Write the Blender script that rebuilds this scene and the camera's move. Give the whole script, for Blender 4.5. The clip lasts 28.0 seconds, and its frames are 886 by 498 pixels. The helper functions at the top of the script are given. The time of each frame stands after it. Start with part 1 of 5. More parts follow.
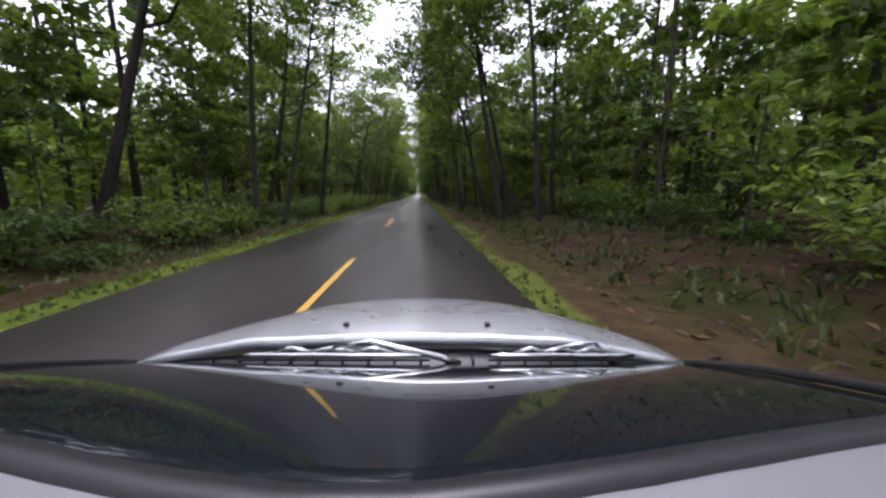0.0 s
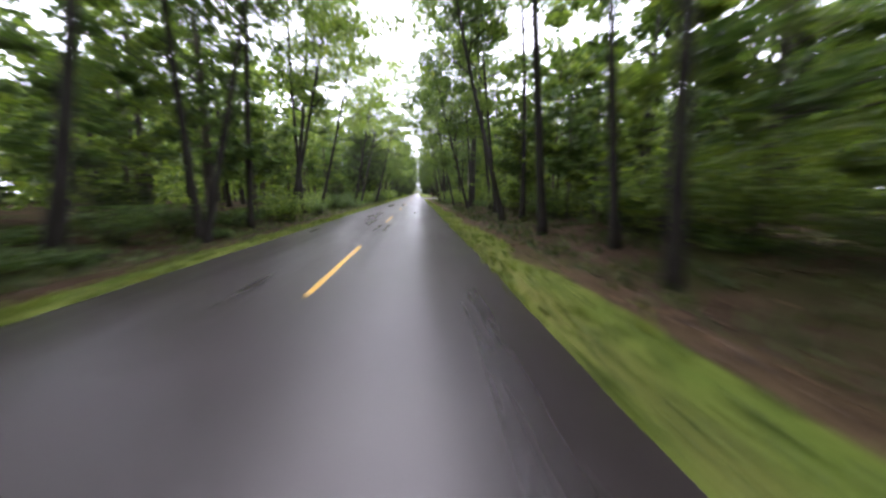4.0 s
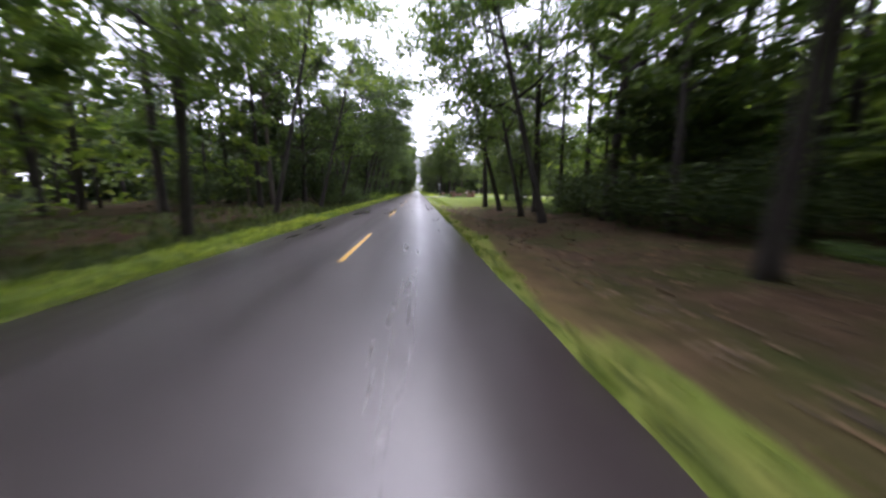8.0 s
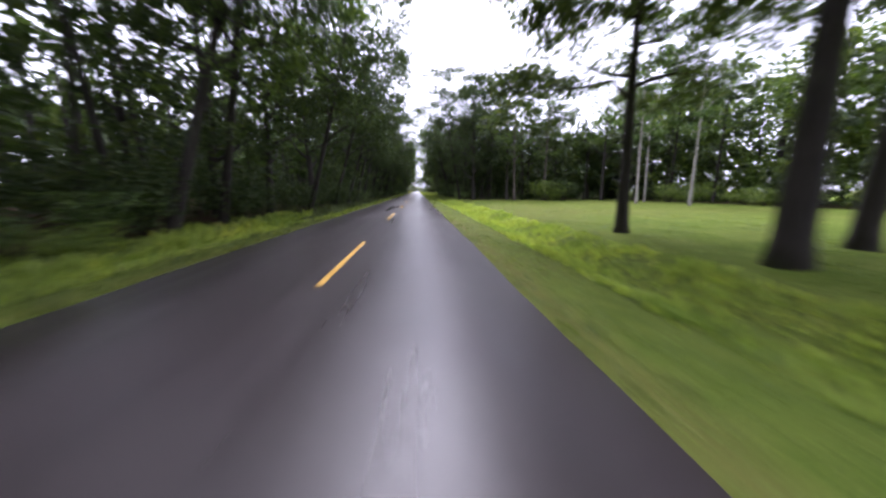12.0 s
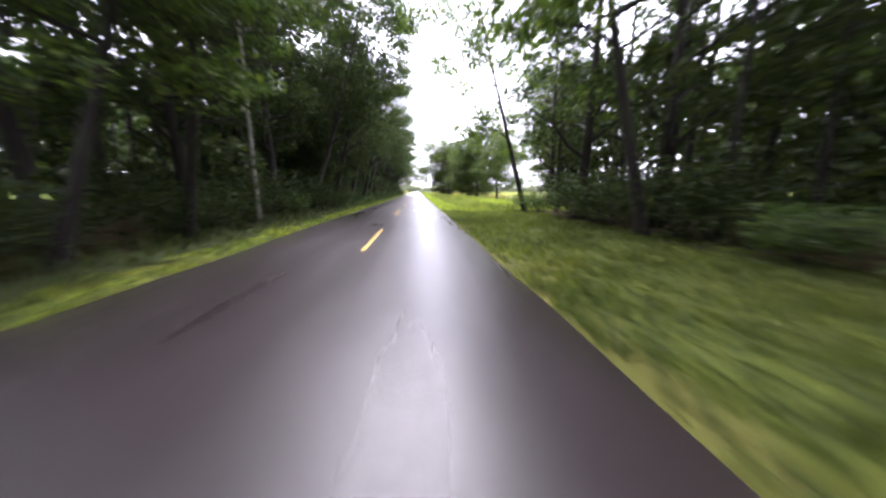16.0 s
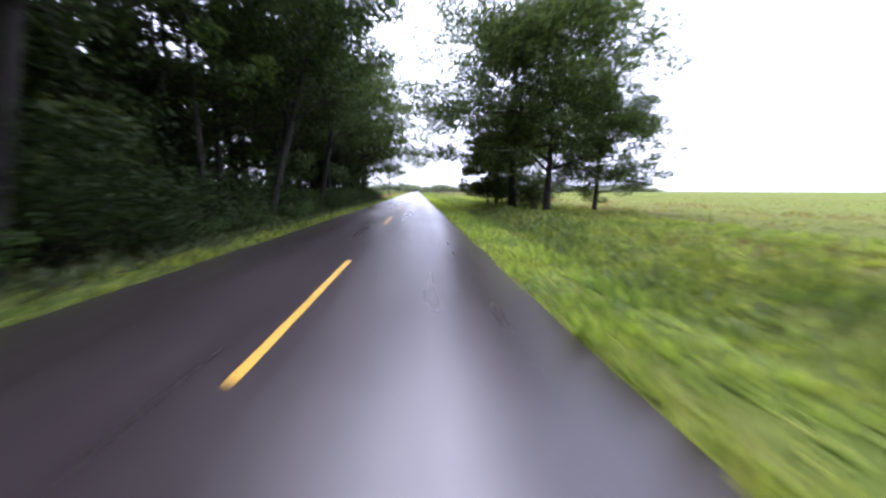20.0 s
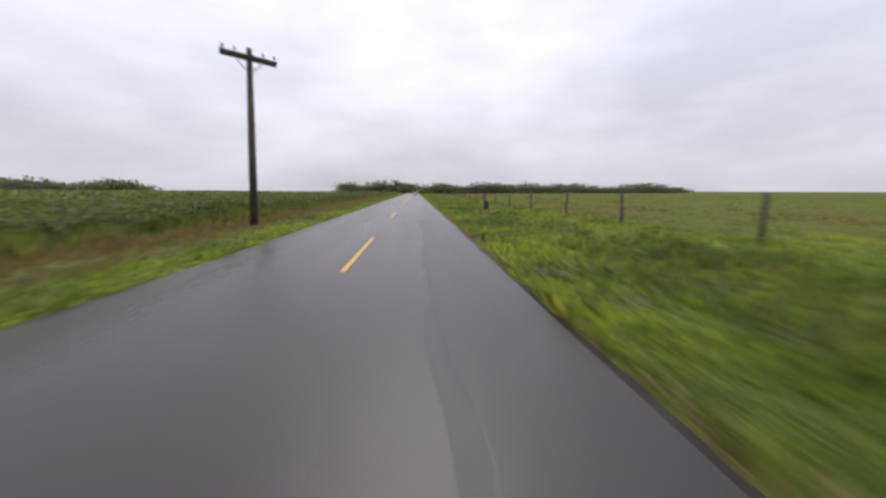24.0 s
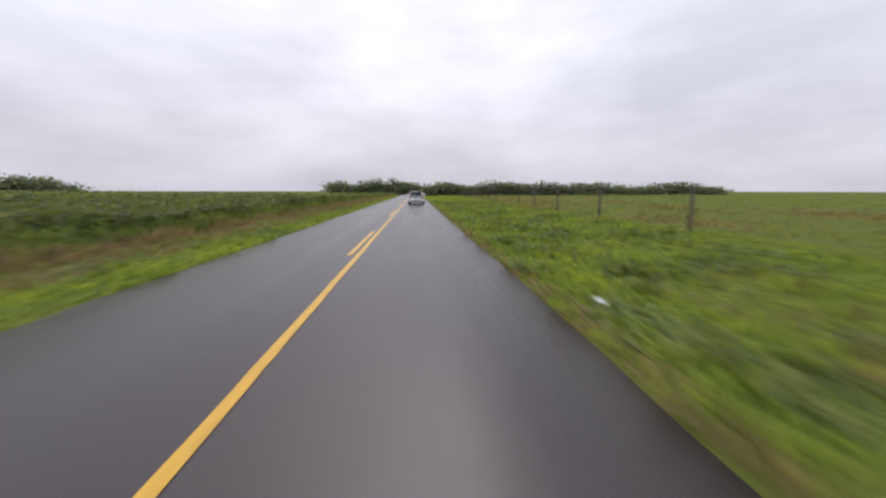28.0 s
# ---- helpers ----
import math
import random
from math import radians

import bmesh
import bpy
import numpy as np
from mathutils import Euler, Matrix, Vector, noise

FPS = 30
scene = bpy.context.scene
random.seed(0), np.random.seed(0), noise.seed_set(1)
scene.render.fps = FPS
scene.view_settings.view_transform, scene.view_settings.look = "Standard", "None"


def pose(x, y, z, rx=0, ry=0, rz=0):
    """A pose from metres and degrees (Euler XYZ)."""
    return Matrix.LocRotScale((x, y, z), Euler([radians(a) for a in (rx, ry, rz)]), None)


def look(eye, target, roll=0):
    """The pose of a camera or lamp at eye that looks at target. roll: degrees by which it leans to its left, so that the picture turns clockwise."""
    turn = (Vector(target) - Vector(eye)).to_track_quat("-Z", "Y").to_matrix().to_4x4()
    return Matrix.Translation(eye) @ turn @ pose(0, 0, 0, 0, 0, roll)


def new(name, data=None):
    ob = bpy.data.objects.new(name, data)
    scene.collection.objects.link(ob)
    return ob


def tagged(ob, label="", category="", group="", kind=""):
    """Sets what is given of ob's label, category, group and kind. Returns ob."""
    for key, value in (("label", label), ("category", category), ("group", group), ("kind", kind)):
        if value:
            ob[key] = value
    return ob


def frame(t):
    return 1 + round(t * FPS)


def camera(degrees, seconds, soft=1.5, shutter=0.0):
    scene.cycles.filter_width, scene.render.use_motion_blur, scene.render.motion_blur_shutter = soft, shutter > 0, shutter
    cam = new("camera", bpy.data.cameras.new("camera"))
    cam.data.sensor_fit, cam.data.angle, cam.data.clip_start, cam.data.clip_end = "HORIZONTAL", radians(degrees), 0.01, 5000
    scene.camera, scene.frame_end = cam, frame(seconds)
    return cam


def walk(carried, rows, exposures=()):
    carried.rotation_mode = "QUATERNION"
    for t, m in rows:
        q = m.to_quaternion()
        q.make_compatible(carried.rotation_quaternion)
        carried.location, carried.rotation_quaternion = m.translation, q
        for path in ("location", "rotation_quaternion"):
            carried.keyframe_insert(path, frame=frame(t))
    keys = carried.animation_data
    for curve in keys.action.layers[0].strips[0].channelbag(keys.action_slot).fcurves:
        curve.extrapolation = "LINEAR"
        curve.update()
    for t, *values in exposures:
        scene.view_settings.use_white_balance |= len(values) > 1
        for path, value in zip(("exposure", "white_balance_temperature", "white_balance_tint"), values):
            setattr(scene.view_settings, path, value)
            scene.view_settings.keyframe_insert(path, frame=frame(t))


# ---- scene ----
# The car-top camera: eye height over the road, one lens for the whole drive.
EYE = 1.5
cam = camera(107.3, 28.0, soft=2.6, shutter=0.38)
PATH = [
    # seconds, along the road, offset from the centre line, pitch, yaw
    (0.0, 0.0, 1.53, -9.6, -4.33), (0.0334, 0.0, 1.53, -9.6, -4.33), (0.1, 2.0, 1.53, -9.6, -4.33), (0.2, 5.2, 1.53, -9.6, -4.33),
    (0.5, 15.86, 1.52, -9.61, -4.33), (1.0, 31.65, 1.52, -9.61, -4.32), (1.5, 47.05, 1.52, -9.62, -4.32), (2.0, 62.27, 1.53, -9.63, -4.31),
    (2.5, 77.0, 1.54, -9.63, -4.33), (3.0, 91.47, 1.55, -9.64, -4.34), (3.5, 106.01, 1.6, -9.69, -4.34), (4.0, 120.31, 1.66, -9.74, -4.35),
    (4.5, 134.38, 1.72, -9.79, -4.36), (5.0, 148.25, 1.79, -9.84, -4.37), (5.5, 161.94, 1.85, -9.89, -4.36), (6.0, 175.46, 1.87, -9.94, -4.36),
    (6.5, 188.77, 1.87, -10.02, -4.35), (7.0, 201.91, 1.88, -10.1, -4.35), (7.5, 215.0, 1.78, -10.15, -4.35), (8.0, 227.94, 1.67, -10.19, -4.34),
    (8.5, 240.67, 1.66, -10.19, -4.34), (9.0, 253.3, 1.64, -10.19, -4.33), (9.5, 265.69, 1.63, -10.19, -4.33), (10.0, 278.04, 1.62, -10.18, -4.33),
    (10.5, 290.44, 1.61, -10.18, -4.33), (11.0, 302.8, 1.6, -10.18, -4.33), (11.5, 315.11, 1.6, -10.17, -4.33), (12.0, 327.35, 1.6, -10.17, -4.33),
    (12.5, 339.61, 1.57, -10.17, -4.32), (13.0, 351.8, 1.54, -10.18, -4.31), (13.5, 363.9, 1.5, -10.18, -4.3), (14.0, 375.91, 1.47, -10.18, -4.29),
    (14.5, 387.78, 1.44, -10.19, -4.28), (15.0, 399.5, 1.4, -10.19, -4.27), (15.5, 410.82, 1.41, -10.19, -4.29), (16.0, 421.9, 1.41, -10.19, -4.32),
    (16.5, 432.66, 1.45, -10.19, -4.32), (17.0, 443.1, 1.49, -10.19, -4.32), (17.5, 453.64, 1.49, -10.19, -4.32), (18.0, 463.82, 1.49, -10.19, -4.32),
    (18.5, 473.44, 1.49, -10.19, -4.36), (19.0, 482.79, 1.5, -10.19, -4.4), (19.5, 491.92, 1.49, -10.19, -4.43), (20.0, 500.83, 1.49, -10.19, -4.47),
    (20.5, 509.26, 1.48, -10.19, -4.51), (21.0, 517.61, 1.46, -10.19, -4.54), (21.5, 526.22, 1.44, -10.19, -4.58), (22.0, 534.87, 1.43, -10.18, -4.62),
    (22.5, 543.59, 1.42, -10.17, -4.67), (23.0, 552.44, 1.4, -10.17, -4.7), (23.5, 561.4, 1.39, -10.16, -4.74), (24.0, 570.47, 1.38, -10.16, -4.78),
    (24.5, 579.56, 1.38, -10.16, -4.78), (25.0, 588.62, 1.38, -10.16, -4.78), (25.5, 597.66, 1.36, -10.16, -4.78), (26.0, 606.64, 1.34, -10.16, -4.77),
    (26.5, 615.62, 1.34, -10.16, -4.77), (27.0, 624.64, 1.35, -10.16, -4.77), (27.5, 633.74, 1.35, -10.16, -4.77), (28.0, 642.93, 1.36, -10.16, -4.77)]
STOPS = [
    (0.0, 1.7, 5900, 23), (1.0, 2.55, 5700, 23), (2.0, 3.1, 5900, 22), (3.0, 2.55, 5900, 20), (3.5, 2.55, 5900, 22), (6.0, 3.0, 5200, 29),
    (7.0, 2.15, 5400, 27), (8.0, 2.0, 5800, 25), (9.0, 1.9, 5800, 25), (10.0, 2.6, 5400, 31), (11.0, 1.55, 5600, 27), (12.0, 1.75, 5700, 27),
    (15.0, 2.0, 5700, 26), (16.0, 2.7, 5900, 26), (17.0, 2.3, 5600, 27), (18.0, 1.9, 5400, 30), (19.0, 1.55, 5600, 27), (20.0, 1.8, 5400, 28),
    (21.0, 1.75, 5600, 26), (21.5, 1.4, 5700, 25), (23.5, 0.03, 6200, 17), (25.0, 0.0, 6200, 17), (26.0, -0.07, 6200, 17), (28.0, 0.0, 6200, 17)]
walk(cam, [(t, pose(x, y, EYE, 90 + p, 0, w)) for t, y, x, p, w in PATH], STOPS)

# ---- sky and sun: an overcast, drizzly day, brightest ahead ----
world = bpy.data.worlds.new("overcast_sky")
scene.world = world
world.use_nodes = True
wt = world.node_tree
wt.nodes.clear()


def wnode(kind, **kw):
    n = wt.nodes.new(kind)
    for k, val in kw.items():
        n.inputs[k].default_value = val
    return n


w_out = wt.nodes.new("ShaderNodeOutputWorld")
w_bg = wt.nodes.new("ShaderNodeBackground")
w_sky = wt.nodes.new("ShaderNodeTexSky")
w_sky.sky_type = 'NISHITA'
w_sky.sun_disc = False
w_sky.sun_elevation = radians(52)
w_sky.sun_rotation = radians(-8)
w_sky.air_density, w_sky.dust_density = 1.5, 4.0
w_bg.inputs["Strength"].default_value = 0.11
w_co = wt.nodes.new("ShaderNodeTexCoord")
w_map = wt.nodes.new("ShaderNodeMapping")
w_map.inputs["Scale"].default_value = (1.0, 1.0, 2.6)
wt.links.new(w_co.outputs["Generated"], w_map.inputs["Vector"])
w_noise = wnode("ShaderNodeTexNoise", Scale=2.3, Detail=6.0, Roughness=0.5)
wt.links.new(w_map.outputs["Vector"], w_noise.inputs["Vector"])
w_ramp = wt.nodes.new("ShaderNodeValToRGB")
w_ramp.color_ramp.elements[0].position = 0.33
w_ramp.color_ramp.elements[0].color = (6.8, 6.9, 7.2, 1)
w_ramp.color_ramp.elements[1].position = 0.66
w_ramp.color_ramp.elements[1].color = (9.4, 9.5, 9.7, 1)
wt.links.new(w_noise.outputs["Fac"], w_ramp.inputs["Fac"])
w_mix = wt.nodes.new("ShaderNodeMix")
w_mix.data_type = 'RGBA'
w_mix.inputs[0].default_value = 0.93
wt.links.new(w_sky.outputs["Color"], w_mix.inputs[6])
wt.links.new(w_ramp.outputs["Color"], w_mix.inputs[7])
w_sep = wt.nodes.new("ShaderNodeSeparateXYZ")
wt.links.new(w_co.outputs["Generated"], w_sep.inputs["Vector"])
w_low = wt.nodes.new("ShaderNodeMapRange")
w_low.inputs["From Max"].default_value = 0.38
w_low.inputs["To Min"].default_value, w_low.inputs["To Max"].default_value = 0.74, 1.04
wt.links.new(w_sep.outputs["Z"], w_low.inputs["Value"])
w_mul = wt.nodes.new("ShaderNodeMix")
w_mul.data_type, w_mul.blend_type = 'RGBA', 'MULTIPLY'
w_mul.inputs[0].default_value = 1.0
wt.links.new(w_mix.outputs[2], w_mul.inputs[6])
wt.links.new(w_low.outputs["Result"], w_mul.inputs[7])
wt.links.new(w_mul.outputs[2], w_bg.inputs["Color"])
wt.links.new(w_bg.outputs["Background"], w_out.inputs["Surface"])

sun_data = bpy.data.lights.new("sun", 'SUN')
sun_data.energy, sun_data.angle, sun_data.color = 1.1, radians(25), (1.0, 0.97, 0.92)
sun = new("sun", sun_data)
sun.matrix_world = look((0, 0, 100), (-6, -78, 0))


# ---- materials ----
def mat_base(name):
    m = bpy.data.materials.new(name)
    m.use_nodes = True
    nt = m.node_tree
    return m, nt, nt.nodes["Principled BSDF"], nt.links.new


def noise_fac(nt, scale, detail=4.0, rough=0.55, coord="Object", stretch=None, distort=0.0):
    co = nt.nodes.new("ShaderNodeTexCoord")
    n = nt.nodes.new("ShaderNodeTexNoise")
    n.inputs["Scale"].default_value, n.inputs["Detail"].default_value = scale, detail
    n.inputs["Roughness"].default_value, n.inputs["Distortion"].default_value = rough, distort
    if stretch:
        mp = nt.nodes.new("ShaderNodeMapping")
        mp.inputs["Scale"].default_value = stretch
        nt.links.new(co.outputs[coord], mp.inputs["Vector"])
        nt.links.new(mp.outputs["Vector"], n.inputs["Vector"])
    else:
        nt.links.new(co.outputs[coord], n.inputs["Vector"])
    return n.outputs["Fac"]


def ramp(nt, fac, *stops):
    r = nt.nodes.new("ShaderNodeValToRGB")
    el = r.color_ramp.elements
    while len(el) < len(stops):
        el.new(0.5)
    for e, (p, c) in zip(el, stops):
        e.position, e.color = p, (*c, 1)
    nt.links.new(fac, r.inputs["Fac"])
    return r.outputs["Color"]


def mixc(nt, fac, a, b, mode='MIX'):
    n = nt.nodes.new("ShaderNodeMix")
    n.data_type, n.blend_type = 'RGBA', mode
    for i, val in ((0, fac), (6, a), (7, b)):
        if isinstance(val, (int, float)):
            n.inputs[i].default_value = val
        elif isinstance(val, tuple):
            n.inputs[i].default_value = (*val, 1)
        else:
            nt.links.new(val, n.inputs[i])
    return n.outputs[2]


def math_node(nt, op, a, b=0.0, clamp=False):
    n = nt.nodes.new("ShaderNodeMath")
    n.operation, n.use_clamp = op, clamp
    for i, val in enumerate((a, b)):
        if isinstance(val, (int, float)):
            n.inputs[i].default_value = val
        else:
            nt.links.new(val, n.inputs[i])
    return n.outputs[0]


def bump(nt, bsdf, fac, strength=0.3, dist=0.02):
    b = nt.nodes.new("ShaderNodeBump")
    b.inputs["Strength"].default_value, b.inputs["Distance"].default_value = strength, dist
    nt.links.new(fac, b.inputs["Height"])
    nt.links.new(b.outputs["Normal"], bsdf.inputs["Normal"])


def mat_simple(name, color, rough=0.5, metal=0.0, vary=0.15, scale=6.0, bumps=0.0, coat=0.0):
    """A paint, metal or plastic with a two-scale mottle and faint relief."""
    m, nt, b, ln = mat_base(name)
    lo = tuple(c * (1 - vary) for c in color)
    hi = tuple(min(1.0, c * (1 + vary)) for c in color)
    big = noise_fac(nt, scale, 5.0)
    fine = noise_fac(nt, scale * 14, 3.0)
    col = ramp(nt, big, (0.3, lo), (0.7, hi))
    col = mixc(nt, 0.25, col, ramp(nt, fine, (0.35, lo), (0.65, hi)))
    ln(col, b.inputs["Base Color"])
    r = nt.nodes.new("ShaderNodeMapRange")
    r.inputs["To Min"].default_value, r.inputs["To Max"].default_value = rough * 0.8, min(1.0, rough * 1.2)
    ln(big, r.inputs["Value"])
    ln(r.outputs["Result"], b.inputs["Roughness"])
    b.inputs["Metallic"].default_value = metal
    b.inputs["Coat Weight"].default_value = coat
    b.inputs["Coat Roughness"].default_value = 0.06
    if bumps:
        bump(nt, b, fine, bumps, 0.01)
    return m


def mat_leaf(name, dark, light, trans=0.35, rough=0.5, gloss=0.35, patchy=False, sat=0.87):
    """Foliage: every leaf its own green, thin enough to let light through."""
    m, nt, b, ln = mat_base(name)
    geo = nt.nodes.new("ShaderNodeNewGeometry")
    info = nt.nodes.new("ShaderNodeObjectInfo")
    col = ramp(nt, geo.outputs["Random Per Island"], (0.0, dark), (0.75, light),
               (1.0, tuple(c * k for c, k in zip(light, (1.35, 1.15, 0.9)))))
    if patchy:
        tone = ramp(nt, noise_fac(nt, 0.3, 4.0, 0.6), (0.32, (0.58, 0.68, 0.70)), (0.5, (0.98, 1.0, 1.0)), (0.68, (1.26, 1.14, 0.95)))
        col = mixc(nt, 1.0, col, tone, 'MULTIPLY')
        wear = ramp(nt, noise_fac(nt, 0.9, 5.0, 0.65), (0.55, (0, 0, 0)), (0.75, (0.45, 0.45, 0.45)))
        col = mixc(nt, wear, col, (0.16, 0.14, 0.035))
    shift = math_node(nt, 'MULTIPLY_ADD', info.outputs["Random"], 0.3)
    shift.node.inputs[2].default_value = 0.85
    hs = nt.nodes.new("ShaderNodeHueSaturation")
    hs.inputs["Saturation"].default_value = sat
    ln(col, hs.inputs["Color"])
    ln(shift, hs.inputs["Value"])
    ln(hs.outputs["Color"], b.inputs["Base Color"])
    b.inputs["Roughness"].default_value = rough
    b.inputs["Specular IOR Level"].default_value = gloss
    tr = nt.nodes.new("ShaderNodeBsdfTranslucent")
    ln(mixc(nt, 1.0, hs.outputs["Color"], (1.25, 1.35, 0.6), 'MULTIPLY'), tr.inputs["Color"])
    mx = nt.nodes.new("ShaderNodeMixShader")
    mx.inputs[0].default_value = trans
    ln(b.outputs["BSDF"], mx.inputs[1])
    ln(tr.outputs["BSDF"], mx.inputs[2])
    ln(mx.outputs["Shader"], nt.nodes["Material Output"].inputs["Surface"])
    return m


def mat_bark(name, dark, light, scale=3.0):
    m, nt, b, ln = mat_base(name)
    ridge = noise_fac(nt, scale * 3, 6.0, 0.65, stretch=(1, 1, 0.16), distort=0.4)
    moss = noise_fac(nt, 0.8, 3.0)
    col = ramp(nt, ridge, (0.32, dark), (0.68, light))
    col = mixc(nt, ramp(nt, moss, (0.55, (0, 0, 0)), (0.75, (0.45, 0.45, 0.45))), col, (0.07, 0.085, 0.04))
    ln(col, b.inputs["Base Color"])
    b.inputs["Roughness"].default_value = 0.9
    bump(nt, b, ridge, 0.7, 0.03)
    return m


def mat_asphalt(name, base, wet=0.42):
    """Wet worn asphalt: aggregate grain, darker lane stains, damp sheen along the wheel paths."""
    m, nt, b, ln = mat_base(name)
    grain = noise_fac(nt, 90.0, 3.0, 0.7)
    blot = noise_fac(nt, 0.55, 5.0, 0.6, stretch=(1.0, 0.22, 1.0))
    streak = noise_fac(nt, 1.1, 4.0, 0.6, stretch=(1.0, 0.03, 1.0))
    c0 = tuple(c * 0.62 for c in base)
    c1 = tuple(c * 1.34 for c in base)
    col = ramp(nt, blot, (0.3, c0), (0.7, c1))
    col = mixc(nt, 0.3, col, ramp(nt, streak, (0.35, c0), (0.65, c1)))
    col = mixc(nt, 0.35, col, ramp(nt, grain, (0.3, tuple(c * 0.5 for c in base)), (0.72, tuple(c * 1.7 for c in base))))
    ln(col, b.inputs["Base Color"])
    rr = ramp(nt, mixc(nt, 0.5, blot, streak), (0.36, (wet * 0.84,) * 3), (0.64, (wet * 1.25,) * 3))
    ln(rr, b.inputs["Roughness"])
    b.inputs["Specular IOR Level"].default_value = 0.6
    bump(nt, b, grain, 0.35, 0.008)
    return m


def mat_ground(name):
    """Leaf litter under the woods, grass in the open; the vertex layer 'turf' says where turf grows, 'straw' where it is dry."""
    m, nt, b, ln = mat_base(name)
    at = nt.nodes.new("ShaderNodeVertexColor")
    at.layer_name = "turf"
    sep = nt.nodes.new("ShaderNodeSeparateColor")
    ln(at.outputs["Color"], sep.inputs["Color"])
    big = noise_fac(nt, 0.35, 5.0, 0.6)
    mid = noise_fac(nt, 2.2, 5.0, 0.65)
    fine = noise_fac(nt, 26.0, 4.0, 0.7)
    litter = ramp(nt, mid, (0.28, (0.026, 0.017, 0.010)), (0.5, (0.060, 0.037, 0.022)), (0.72, (0.100, 0.064, 0.040)))
    litter = mixc(nt, 0.5, litter, ramp(nt, fine, (0.3, (0.022, 0.016, 0.010)), (0.7, (0.090, 0.062, 0.040))))
    litter = mixc(nt, ramp(nt, big, (0.44, (0, 0, 0)), (0.62, (0.7, 0.7, 0.7))), litter, (0.030, 0.042, 0.010))
    grass = ramp(nt, mid, (0.28, (0.045, 0.074, 0.009)), (0.5, (0.094, 0.140, 0.017)), (0.74, (0.145, 0.192, 0.026)))
    grass = mixc(nt, 0.45, grass, ramp(nt, fine, (0.3, (0.035, 0.07, 0.008)), (0.7, (0.15, 0.23, 0.035))))
    grass = mixc(nt, ramp(nt, big, (0.45, (0, 0, 0)), (0.8, (0.55, 0.55, 0.55))), grass, (0.20, 0.21, 0.05))
    wide = noise_fac(nt, 0.018, 4.0, 0.6)
    grass = mixc(nt, ramp(nt, wide, (0.42, (0, 0, 0)), (0.6, (0.6, 0.6, 0.6))), grass, (0.115, 0.112, 0.030))
    straw = ramp(nt, fine, (0.3, (0.12, 0.085, 0.035)), (0.7, (0.26, 0.19, 0.075)))
    edge = math_node(nt, 'MULTIPLY_ADD', mid, 0.7)
    edge.node.inputs[2].default_value = -0.35
    turf = math_node(nt, 'ADD', sep.outputs["Red"], edge, clamp=True)
    dry = math_node(nt, 'ADD', sep.outputs["Green"], edge, clamp=True)
    step = nt.nodes.new("ShaderNodeMapRange")
    step.interpolation_type = 'SMOOTHSTEP'
    step.inputs["From Min"].default_value, step.inputs["From Max"].default_value = 0.3, 0.7
    ln(turf, step.inputs["Value"])
    col = mixc(nt, step.outputs["Result"], litter, grass)
    col = mixc(nt, math_node(nt, 'MULTIPLY', dry, 0.75), col, straw)
    ln(col, b.inputs["Base Color"])
    b.inputs["Roughness"].default_value = 0.95
    b.inputs["Specular IOR Level"].default_value = 0.03
    bump(nt, b, mixc(nt, 0.5, mid, fine), 0.8, 0.06)
    return m


